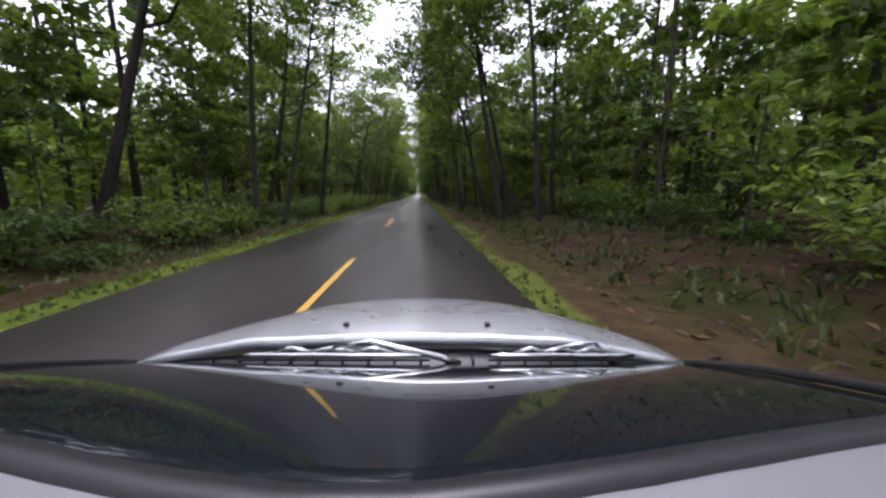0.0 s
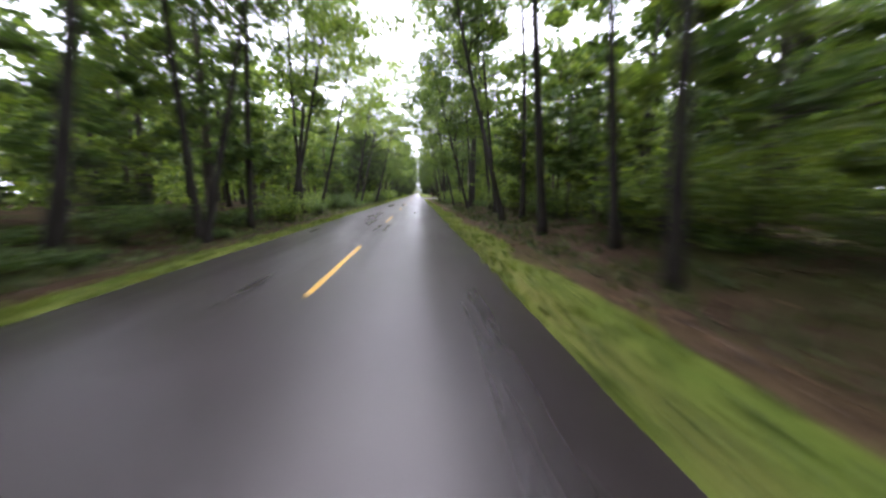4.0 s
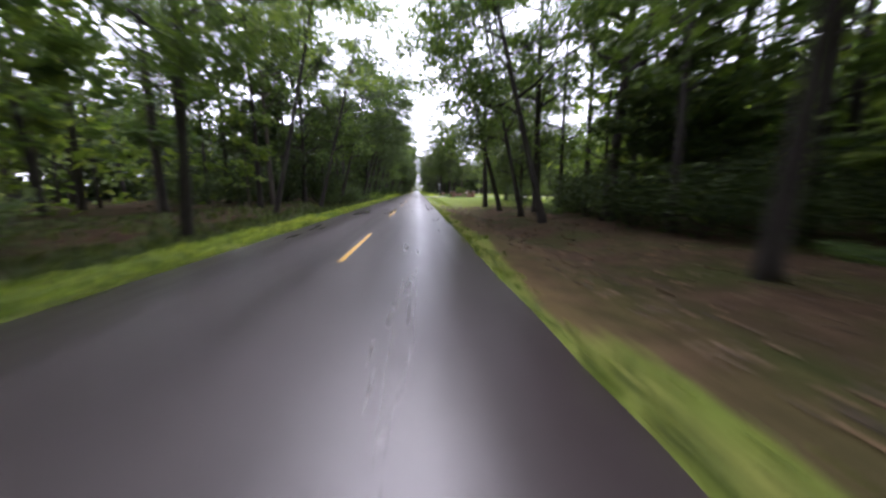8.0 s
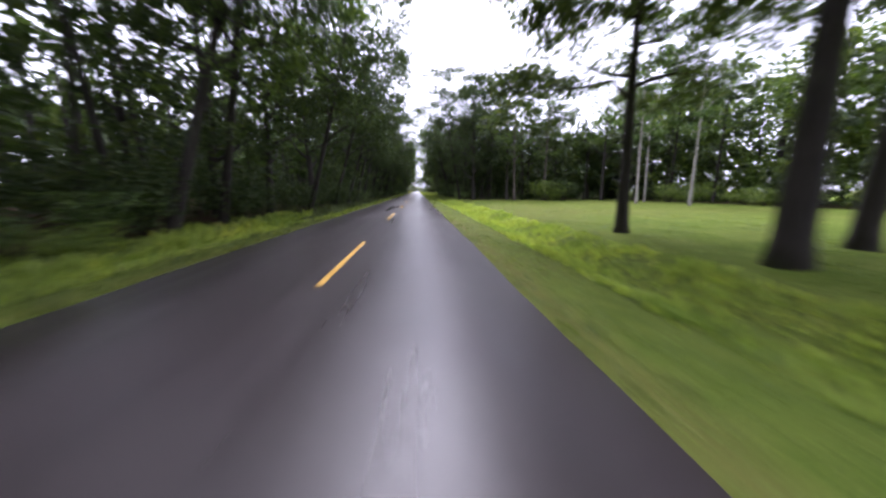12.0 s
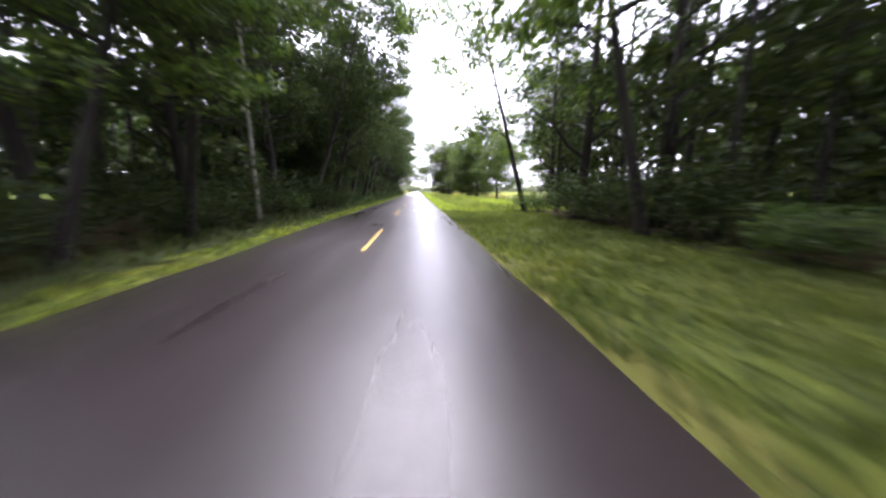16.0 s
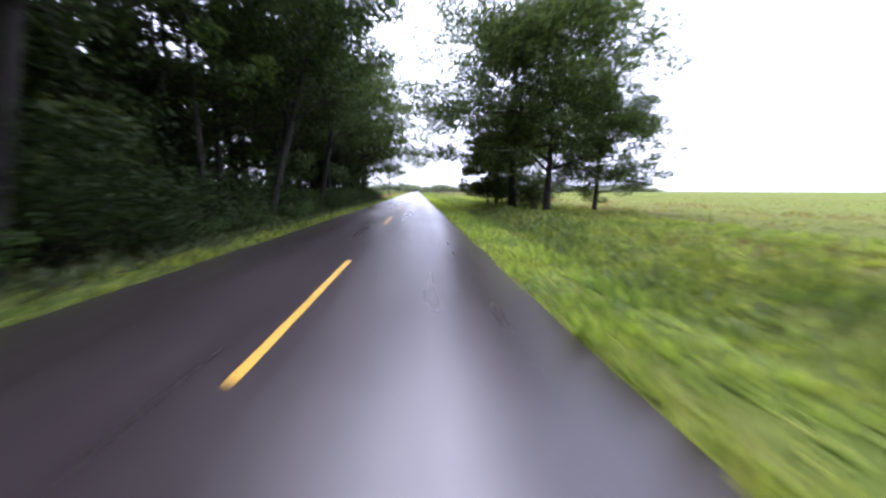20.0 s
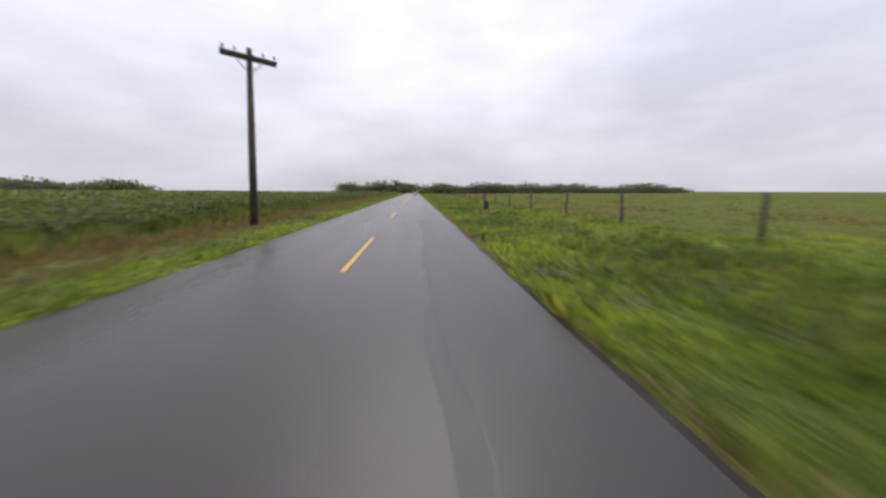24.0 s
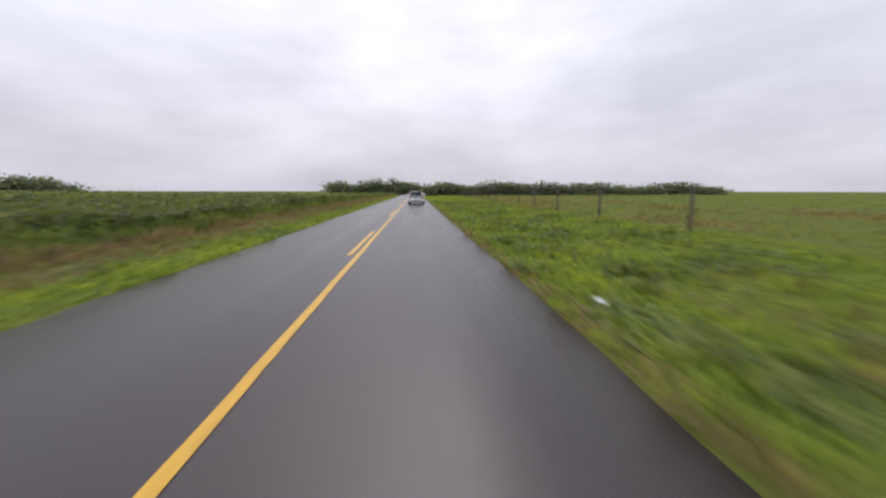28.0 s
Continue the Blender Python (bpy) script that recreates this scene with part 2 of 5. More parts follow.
M = {
    "asphalt": mat_asphalt("wet_asphalt", (0.034, 0.0255, 0.025), 0.30),
    "drive": mat_asphalt("grey_asphalt", (0.032, 0.028, 0.028), 0.42),
    "patch": mat_asphalt("patch_asphalt", (0.017, 0.013, 0.013), 0.36),
    "tar": mat_simple("tar_seal", (0.018, 0.016, 0.017), 0.35),
    "yellow": mat_simple("worn_yellow_paint", (0.62, 0.36, 0.035), 0.5, vary=0.35, scale=9.0, bumps=0.2),
    "ground": mat_ground("litter_and_turf"),
    "blade": mat_leaf("grass_blade", (0.140, 0.192, 0.025), (0.345, 0.425, 0.060), 0.5, 0.6, patchy=True, sat=0.93),
    # verge grass beside the woods, the weaker light there mixed into its green
    "verge_blade": mat_leaf("dull_verge_blade", (0.058, 0.080, 0.014), (0.140, 0.176, 0.030), 0.45, 0.65, patchy=True),
    "pasture": mat_leaf("pasture_blade", (0.140, 0.158, 0.036), (0.285, 0.295, 0.075), 0.45, 0.7, patchy=True),
    "lawn_blade": mat_leaf("lawn_blade", (0.085, 0.122, 0.015), (0.150, 0.198, 0.026), 0.5, 0.6, patchy=True, sat=0.95),
    # darker copy of the roadside weed: tree shade is put into its colour
    "weed_shaded": mat_leaf("shaded_weed", (0.030, 0.048, 0.010), (0.085, 0.115, 0.022), 0.3, 0.6),
    "weed": mat_leaf("roadside_weed", (0.080, 0.112, 0.018), (0.195, 0.240, 0.042), 0.42, 0.6, patchy=True),
    "sorrel": mat_leaf("ripe_grass", (0.13, 0.10, 0.03), (0.27, 0.20, 0.065), 0.3, 0.8),
    "straw": mat_leaf("dry_stalk", (0.17, 0.12, 0.05), (0.34, 0.25, 0.10), 0.2, 0.8),
    "leaf_oak": mat_leaf("oak_leaf", (0.030, 0.058, 0.010), (0.095, 0.150, 0.022), 0.42, 0.55, 0.22),
    # dark green leaf, taken lower still to hold the canopy's shadow in its colour
    "leaf_dark_shaded": mat_leaf("dark_leaf", (0.022, 0.040, 0.014), (0.055, 0.084, 0.023), 0.30, 0.6, 0.15),
    "leaf_field": mat_leaf("field_oak_leaf", (0.036, 0.058, 0.018), (0.090, 0.128, 0.034), 0.44, 0.55, 0.2),
    "leaf_bright": mat_leaf("young_leaf", (0.060, 0.105, 0.010), (0.165, 0.235, 0.024), 0.48),
    "leaf_shrub": mat_leaf("shrub_leaf", (0.030, 0.066, 0.012), (0.095, 0.16, 0.026), 0.38),
    "leaf_litter": mat_leaf("fallen_leaf", (0.03, 0.018, 0.01), (0.12, 0.070, 0.036), 0.1, 0.8),
    "needle": mat_leaf("pine_needle", (0.025, 0.048, 0.018), (0.065, 0.105, 0.034), 0.2),
    "crop": mat_leaf("crop_leaf", (0.085, 0.112, 0.034), (0.190, 0.215, 0.066), 0.42, patchy=True),
    # leaf green paled and greyed to put distance haze into the colour
    "hazed_far_leaf": mat_leaf("far_wood_leaf", (0.110, 0.130, 0.105), (0.185, 0.210, 0.165), 0.5, 0.8),
    "bark": mat_bark("grey_brown_bark", (0.030, 0.023, 0.018), (0.115, 0.092, 0.072)),
    "bark_dark": mat_bark("dark_wet_bark", (0.011, 0.0085, 0.007), (0.038, 0.030, 0.024)),
    "bark_pale": mat_bark("pale_bark", (0.15, 0.135, 0.115), (0.42, 0.39, 0.34)),
    "brick": mat_simple("red_brick", (0.165, 0.078, 0.056), 0.85, vary=0.4, scale=12.0, bumps=0.5),
    "mortar": mat_simple("mortar", (0.24, 0.21, 0.18), 0.95, vary=0.2, scale=20.0, bumps=0.4),
    "cap": mat_simple("stone_cap", (0.13, 0.105, 0.095), 0.8, vary=0.2, scale=5.0, bumps=0.3),
    "sign_white": mat_simple("white_enamel", (0.75, 0.75, 0.73), 0.4, vary=0.06),
    "sign_bar": mat_simple("sign_lettering", (0.25, 0.25, 0.25), 0.5),
    "galv": mat_simple("galvanised_steel", (0.28, 0.29, 0.28), 0.55, 0.7),
    "wood_post": mat_bark("weathered_post", (0.045, 0.038, 0.032), (0.17, 0.15, 0.125), 5.0),
    "pole_wood": mat_bark("creosote_pole", (0.04, 0.032, 0.027), (0.14, 0.115, 0.095), 4.0),
    "wire": mat_simple("fence_wire", (0.22, 0.21, 0.20), 0.5, 0.8),
    "porcelain": mat_simple("insulator", (0.25, 0.25, 0.24), 0.2),
    "bin": mat_simple("dark_green_plastic", (0.018, 0.050, 0.042), 0.45, vary=0.2),
    "silver": mat_simple("silver_paint", (0.60, 0.60, 0.63), 0.28, 0.55, vary=0.05, scale=2.0, coat=0.8),
    "white_paint": mat_simple("white_car_paint", (0.84, 0.85, 0.86), 0.3, 0.0, vary=0.04, coat=0.8),
    "black": mat_simple("black_trim", (0.015, 0.015, 0.017), 0.4, vary=0.2),
    "rubber": mat_simple("tyre_rubber", (0.02, 0.02, 0.021), 0.8, vary=0.2, bumps=0.3),
    "chrome": mat_simple("bright_metal", (0.75, 0.75, 0.76), 0.16, 1.0, vary=0.05),
    "lamp_red": mat_simple("red_lamp_lens", (0.42, 0.02, 0.02), 0.15, vary=0.1),
    "lamp_clear": mat_simple("clear_lamp_lens", (0.6, 0.62, 0.63), 0.08, vary=0.05),
    "glass_dark": mat_simple("dark_window_glass", (0.010, 0.012, 0.016), 0.035, vary=0.1),
    "plate": mat_simple("plate_white", (0.7, 0.7, 0.68), 0.5, vary=0.05),
    "concrete": mat_simple("old_concrete", (0.22, 0.205, 0.185), 0.9, vary=0.25, scale=7.0, bumps=0.5),
    "litter_white": mat_simple("white_paper", (0.8, 0.8, 0.78), 0.7),
}


M["glass_dark"].node_tree.nodes["Principled BSDF"].inputs["Specular IOR Level"].default_value = 0.32


# ---- mesh helpers ----
def mesh_of(name, verts, faces, mat, smooth=False):
    me = bpy.data.meshes.new(name)
    me.from_pydata([tuple(v) for v in verts] if not isinstance(verts, np.ndarray) else verts.tolist(), [],
                   faces if not isinstance(faces, np.ndarray) else faces.tolist())
    me.materials.append(M[mat])
    if smooth:
        me.polygons.foreach_set("use_smooth", [True] * len(me.polygons))
    me.update()
    return me


def part(name, bm, mat, parent=None, label="", smooth=False):
    """A bmesh (or a ready mesh) as ONE mesh object under a thing or a part."""
    if isinstance(bm, bmesh.types.BMesh):
        me = bpy.data.meshes.new(name)
        bm.to_mesh(me)
        bm.free()
        me.materials.append(M[mat])
        if smooth:
            me.polygons.foreach_set("use_smooth", [True] * len(me.polygons))
    else:
        me = bm
    ob = new(name, me)
    if parent is not None:
        ob.parent = parent
    if label:
        ob["label"] = label
    return ob


def box_bm(x0, x1, y0, y1, z0, z1, bevel=0.0, bm=None, m=None):
    bm = bm or bmesh.new()
    r = bmesh.ops.create_cube(bm, size=1.0)
    vs = r["verts"]
    bmesh.ops.scale(bm, verts=vs, vec=(x1 - x0, y1 - y0, z1 - z0))
    bmesh.ops.translate(bm, verts=vs, vec=((x0 + x1) / 2, (y0 + y1) / 2, (z0 + z1) / 2))
    if bevel:
        es = list({e for v in vs for e in v.link_edges})
        q = bmesh.ops.bevel(bm, geom=es, offset=bevel, segments=2, affect='EDGES', profile=0.5)
        vs = list({v for f in q["faces"] for v in f.verts} | {v for v in vs if v.is_valid})
    if m is not None:
        bmesh.ops.transform(bm, matrix=m, verts=vs)
    return bm


def tube(points, radii, sides=7, cap=True):
    """Vertices and faces of a tapering round bar along a polyline."""
    vs, fs = [], []
    n = len(points)
    up0 = Vector((0.31, 0.17, 0.93))
    for i, p in enumerate(points):
        p = Vector(p)
        d = (Vector(points[min(i + 1, n - 1)]) - Vector(points[max(i - 1, 0)])).normalized()
        ref = up0 if abs(d.dot(up0)) < 0.9 else Vector((1, 0, 0))
        a = d.cross(ref).normalized()
        b = d.cross(a)
        for k in range(sides):
            g = 2 * math.pi * k / sides
            vs.append(p + (a * math.cos(g) + b * math.sin(g)) * radii[i])
    for i in range(n - 1):
        for k in range(sides):
            k2 = (k + 1) % sides
            fs.append((i * sides + k, i * sides + k2, (i + 1) * sides + k2, (i + 1) * sides + k))
    if cap:
        fs.append(tuple(range(sides))[::-1])
        fs.append(tuple((n - 1) * sides + k for k in range(sides)))
    return vs, fs


def join_geo(pieces):
    vs, fs = [], []
    for v, f in pieces:
        o = len(vs)
        vs.extend(v)
        fs.extend(tuple(i + o for i in q) for q in f)
    return vs, fs


def leaf_quads(rng, centres, size, flat=0.5, long=1.5):
    """A folded leaf spray at every centre, turned at random; flat pulls them towards the level."""
    n = len(centres)
    size = np.broadcast_to(np.asarray(size, float), (n,)).copy()
    nor = rng.normal(size=(n, 3))
    nor[:, 2] = np.abs(nor[:, 2]) + flat * 2
    nor /= np.linalg.norm(nor, axis=1)[:, None]
    t = rng.normal(size=(n, 3))
    t -= (t * nor).sum(1)[:, None] * nor
    t /= np.linalg.norm(t, axis=1)[:, None]
    b = np.cross(nor, t)
    s = size[:, None]
    v = np.empty((n, 4, 3))
    v[:, 0] = centres - t * s * 0.5 * long
    v[:, 1] = centres + b * s * 0.42 + nor * s * 0.12
    v[:, 2] = centres + t * s * 0.5 * long - nor * s * 0.15
    v[:, 3] = centres - b * s * 0.42 + nor * s * 0.12
    f = np.arange(n * 4).reshape(n, 4)
    return v.reshape(-1, 3), f


def smooth01(a, b, x):
    u = np.clip((np.asarray(x, float) - a) / (b - a), 0, 1)
    return u * u * (3 - 2 * u)


# ---- the lie of the land ----
WOOD_END = 566.0           # where the roadside wood on the left stops
ROAD_HALF = 3.12
LEN0, LEN1 = -60.0, 2600.0


def land(x, y):
    """Ground height: verges just under the road's edge, a shallow ditch, banks, gently swelling fields."""
    x, y = np.asarray(x, float), np.asarray(y, float)
    ax = np.abs(x)
    z = -0.03 * np.ones_like(x)
    ditch = np.exp(-((ax - 6.0) / 1.1) ** 2)
    right = x > 0
    dr = np.where(right, 0.10 + 0.22 * smooth01(225, 245, y) * (1 - smooth01(255, 262, y))
                  + 0.34 * smooth01(445, 470, y) * (1 - smooth01(555, 580, y)) + 0.3 * smooth01(318, 328, y) * (1 - smooth01(380, 390, y)),
                  0.16 * (1 - smooth01(WOOD_END - 10, WOOD_END + 10, y)) + 0.08)
    drives = np.exp(-((y - 214.5) / 7) ** 2) + np.exp(-((y - 308) / 5) ** 2)
    dr = dr * np.where(right, 1 - np.clip(drives, 0, 1), 1)
    z -= dr * ditch
    z -= np.where(right, 0.15 * np.exp(-((ax - 4.8) / 0.36) ** 2) * smooth01(262, 268, y) * (1 - smooth01(297, 301, y)), 0.0)
    spread = np.exp(-np.clip(ax - 3.2, 0, 50) / 1.4)
    bed = (1 - smooth01(0, 1.2, np.abs(y - 216.8) - 3.2 - 7.0 * spread)) * (1 - smooth01(29, 31, ax))
    bed = np.maximum(bed, 1 - smooth01(0, 0.9, np.abs(y - 309.0) - 0.5 - 4.5 * spread))
    keep = np.where(right & (ax > 2.6) & (ax < 46), bed, 0.0)
    z -= 0.12 * keep
    wood_l = 1 - smooth01(WOOD_END, WOOD_END + 15, y)
    z += (1 - keep) * np.where(right, 0.0, 0.35 * smooth01(6.5, 10, ax) * wood_l)
    wood_r = 1 - smooth01(188, 200, y)
    z += (1 - keep) * np.where(right, 0.35 * smooth01(6.0, 9, ax) * wood_r, 0.0)
    field = smooth01(540, 600, y)
    z += field * np.where(right, 0.25 * smooth01(15, 120, ax), 0.8 * smooth01(12, 130, ax))
    z += 1.0 * smooth01(150, 900, ax) * smooth01(300, 700, y)
    z -= 6.0 * smooth01(700, 1100, y)
    rough = 0.05 * np.sin(x * 1.7 + 1.3 * np.sin(y * 0.31)) * np.sin(y * 0.83 + 0.7 * np.sin(x * 0.53))
    z += rough * smooth01(3.6, 5.5, ax) * (1 - keep)
    return z


def verge_right(y):
    """Outer edge of the grass strip on the right: it widens and narrows under the wood."""
    y = np.asarray(y, float)
    w = np.interp(y, [0, 25, 40, 60, 75, 110, 140, 170, 200, 226, 258], [3.5, 3.5, 3.7, 4.0, 4.3, 4.4, 4.0, 3.7, 3.5, 3.45, 3.55])
    return w + 0.3 * np.sin(y * 0.9) * np.sin(y * 0.37 + 1) + 0.15 * np.sin(y * 2.3)


def turf_at(x, y):
    """How grassy (0 to 1) and how dry the ground is."""
    ax = np.abs(x)
    verge = 1 - np.where(x < 0, smooth01(3.65, 4.15, ax), smooth01(-0.15, 0.45, ax - verge_right(y)))
    wood_l = 1 - smooth01(WOOD_END - 8, WOOD_END + 4, y)
    left = np.maximum(verge, 1 - wood_l)
    left = np.maximum(left, (1 - smooth01(5.4, 6.4, ax)) * smooth01(190, 205, y) * (1 - smooth01(255, 270, y)))
    left = np.maximum(left, (1 - smooth01(5.6, 6.4, ax)) * smooth01(262, 270, y) * (1 - smooth01(335, 350, y)))
    wood_r = np.maximum(1 - smooth01(258, 263, y), 0)
    wood_r2 = smooth01(378, 386, y) * (1 - smooth01(454, 460, y)) * smooth01(8.0, 9.5, ax)
    far_out = smooth01(46, 56, ax)
    lawn_back = smooth01(34, 42, ax) * smooth01(252, 262, y) * (1 - smooth01(440, 450, y))
    right = np.maximum(verge, 1 - np.maximum(np.maximum(wood_r, wood_r2), lawn_back))
    right = np.where((y > 185) & (y < 260), np.minimum(right, verge), right)
    t = np.maximum(np.where(x < 0, left, right), far_out)
    dry = np.where(x < 0, np.exp(-((ax - 6.2) / 0.7) ** 2) * smooth01(WOOD_END + 5, WOOD_END + 20, y) * 0.8, 0.0)
    dry = dry + np.where(x > 0, 0.45 * np.exp(-((ax - 3.35) / 0.28) ** 2), 0.25 * np.exp(-((ax - 3.35) / 0.2) ** 2))
    ripe = np.clip(np.sin(x * 0.55 + 1.7 * np.sin(y * 0.11)) * np.sin(y * 0.27 + 0.8 * np.sin(x * 0.4)), 0, 1)
    dry = dry + np.where(x > 0, 0.55 * ripe * smooth01(4.5, 6, ax) * (1 - smooth01(28, 45, ax)) * smooth01(470, 500, y), 0.0)
    dry = dry + np.where(x > 0, 0.22 * smooth01(10.5, 13, ax) * smooth01(470, 500, y), 0.0)
    dry = dry + np.where((x > 0) & (y < 262), 0.15 * smooth01(3.3, 3.6, ax) * (1 - smooth01(4.8, 5.4, ax)), 0.0)
    mouth = np.exp(-((np.abs(y - 308.5) - 2.2 - 5.0 * np.exp(-np.clip(ax - 3.2, 0, 50) / 1.6)) / 1.7) ** 2)
    dry = dry + np.where((x > 3) & (x < 14), 1.15 * mouth, 0.0)
    dry = dry + np.where(x > 0, 0.5 * np.exp(-((ax - 4.8) / 0.3) ** 2) * smooth01(262, 268, y) * (1 - smooth01(298, 303, y)), 0.0)
    return t, dry


xs = np.unique(np.concatenate([np.linspace(-14, 14, 57), np.arange(3.2, 5.6, 0.2), -np.arange(3.2, 5.6, 0.2), -np.geomspace(15, 1900, 26), np.geomspace(15, 1900, 26)]))
ys = np.unique(np.concatenate([np.arange(LEN0, 720, 2.0), np.geomspace(721, 3400, 40)]))
gx, gy = np.meshgrid(xs, ys)
gz = land(gx, gy)
nx, ny = len(xs), len(ys)
gi = np.arange(nx * ny).reshape(ny, nx)
gf = np.stack([gi[:-1, :-1], gi[:-1, 1:], gi[1:, 1:], gi[1:, :-1]], -1).reshape(-1, 4)
ground_me = mesh_of("ground", np.stack([gx, gy, gz], -1).reshape(-1, 3), gf, "ground", True)
layer = ground_me.color_attributes.new("turf", 'FLOAT_COLOR', 'POINT')
tg, td = turf_at(gx.ravel(), gy.ravel())
layer.data.foreach_set("color", np.stack([tg, td, np.zeros_like(tg), np.ones_like(tg)], -1).ravel())
ground = tagged(part("ground", ground_me, "ground"), "leaf litter under the woods and rough green grass in the open", "ground", kind="structure")


def strip(name, centre, half, y0, y1, step, z_mid, z_edge, mat, wobble=0.06, seed=3):
    """A cambered length of paving with a thickness and a ragged edge."""
    rng = np.random.default_rng(seed)
    yy = np.arange(y0, y1 + step, step)
    n = len(yy)
    wl, wr = [np.convolve(rng.normal(size=n + 8), np.ones(5) / 5, 'same')[4:4 + n] * wobble for _ in range(2)]
    cols = []
    for u in (-1.02, -1.0, -0.5, 0.0, 0.5, 1.0, 1.02):
        x = centre + half * u + (wl if u < -0.9 else wr if u > 0.9 else 0)
        z = z_mid - (z_mid - z_edge) * u * u - (0.08 if abs(u) > 1.01 else 0)
        cols.append(np.stack([x + np.zeros(n), yy, z + np.zeros(n)], -1))
    v = np.stack(cols, 1)
    i = np.arange(n * 7).reshape(n, 7)
    f = np.stack([i[:-1, :-1], i[:-1, 1:], i[1:, 1:], i[1:, :-1]], -1).reshape(-1, 4)
    return mesh_of(name, v.reshape(-1, 3), f, mat, True)


road = tagged(part("road", strip("road", 0, ROAD_HALF, LEN0, 760, 0.8, 0.0, -0.012, "asphalt"), "asphalt"),
              "wet dark asphalt country road with worn edges", "road", kind="structure")
road_far = part("far_road", strip("far_road", 0, ROAD_HALF, 760.0, 1090, 10, 0.0, -0.012, "asphalt", 0.0), "asphalt", road)
for v in road_far.data.vertices:
    v.co.z += float(land(np.array([4.0]), np.array([v.co.y]))[0]) + 0.05

# side drives, with rounded mouths
def drive_mesh(name, rows):
    """Rows (x, near edge y, far edge y): a sheet of paving that leaves the road to the right."""
    vs, fs = [], []
    for x, a, b in rows:
        for k in range(5):
            u = (-0.03, 0.0, 0.5, 1.0, 1.03)[k]
            y = a + (b - a) * u
            vs.append((x, y, (-0.02 if x < 3.1 else -0.006 + 0.012 * min(1, (x - 3.1) / 2)) - (0.07 if k in (0, 4) else 0)))
    for i in range(len(rows) - 1):
        for k in range(4):
            o = i * 5 + k
            fs.append((o, o + 5, o + 6, o + 1))
    return mesh_of(name, vs, fs, "drive", True)


tagged(part("side_road", drive_mesh("side_road", [(2.98, 202.5, 227.5), (3.3, 204.5, 225.6), (4, 207, 224), (5.5, 209.6, 222.6),
                                                           (8, 211.2, 221.6), (14, 212.5, 221.2), (30, 213, 221.5)]), "drive"),
                 "grey asphalt side road leading into the wood", "road", kind="structure")
tagged(part("entrance_drive", drive_mesh("entrance_drive", [(2.98, 300.5, 314.5), (3.4, 303.0, 313.4), (4.2, 305.0, 312.3), (5.5, 306.7, 311.2),
                                                                     (7, 307.7, 310.5), (10.5, 308.0, 310.2), (14, 308.0, 310.1), (30, 307.2, 309.6), (44, 304.5, 307)]), "drive"),
                 "grey asphalt entrance drive between brick walls", "road", kind="structure")


def paint_bar(name, x, y0, y1, w, seed):
    """A painted line, 3 mm proud, with chipped edges."""
    rng = random.Random(seed)
    n = max(3, int((y1 - y0) / 0.25))
    vs, fs = [], []
    for i in range(n + 1):
        y = y0 + (y1 - y0) * i / n
        for sgn in (-1, 1):
            vs.append((x + sgn * (w / 2 + rng.uniform(-0.008, 0.004)), y + rng.uniform(-0.02, 0.02), 0.006))
    for i in range(n):
        fs.append((2 * i, 2 * i + 1, 2 * i + 3, 2 * i + 2))
    return mesh_of(name, vs, fs, "yellow")


dash_me = [paint_bar("lane_dash", 0, 0, 4.57, 0.115, k) for k in range(4)]
long_dash = paint_bar("lane_dash", 0, 0, 5.97, 0.115, 5)
DASH_FAR, DASH_STEP = -4.53, 12.2
for k in range(0, 59):
    y = DASH_FAR + DASH_STEP * k - 4.57
    if y > 606:
        y += 0.9
    d = part("lane_dash", dash_me[k % 4], "yellow", road, "yellow painted centre dash" if k == 0 else "")
    if 612 < y < 616:
        d.data, y = long_dash, y - 1.4
    d.location = (0.0 if y < 611 else -0.21, y, 0)
part("solid_lane_line", paint_bar("solid_lane_line", 0.0, 611.8, 758, 0.115, 9), "yellow", road, "solid yellow no-passing line")

# tar-filled cracks and paler repairs in the older surface
def crack(name, pts, w):
    vs, fs = [], []
    for i, (x, y) in enumerate(pts):
        ww = w * (0.6 + 0.7 * ((i * 7) % 5) / 5)
        vs += [(x - ww, y, 0.004), (x + ww, y, 0.004)]
        if i:
            fs.append((2 * i - 2, 2 * i - 1, 2 * i + 1, 2 * i))
    return mesh_of(name, vs, fs, "tar")


def asphalt_patch(name, y0, y1, x_in, seed):
    """A darker ragged resurfaced strip along the right edge of the road."""
    rng = np.random.default_rng(seed)
    yy = np.arange(y0, y1, 0.5)
    edge = x_in + np.convolve(rng.normal(size=len(yy) + 6), np.ones(4) / 4, 'same')[3:-3] * 0.16 + 1.4 * (1 - smooth01(0, 4, yy - y0)) + 1.4 * smooth01(-3, 0, yy - y1)
    vs, fs = [], []
    for i, (y, e) in enumerate(zip(yy, edge)):
        for x in (min(e, 2.95), (min(e, 2.95) + 3.0) / 2, 3.02):
            vs.append((x, y, 0.005 - 0.012 * (x / 3.12) ** 2))
        if i:
            fs += [(3 * i - 3 + k, 3 * i - 2 + k, 3 * i + 1 + k, 3 * i + k) for k in (0, 1)]
    return mesh_of(name, vs, fs, "patch")


part("asphalt_patch", asphalt_patch("asphalt_patch", 553, 590, 1.55, 4), "patch", road, "darker ragged strip of older asphalt")
rc = random.Random(5)
for y0, y1, x0 in ((563, 579, 1.55), (584, 590, 1.9), (598, 606, 2.2), (619, 624, 1.0), (176, 190, -0.35), (199, 206, -0.3), (168, 176, -0.5)):
    x, pts, y = x0, [], y0
    while y < y1:
        pts.append((x, y))
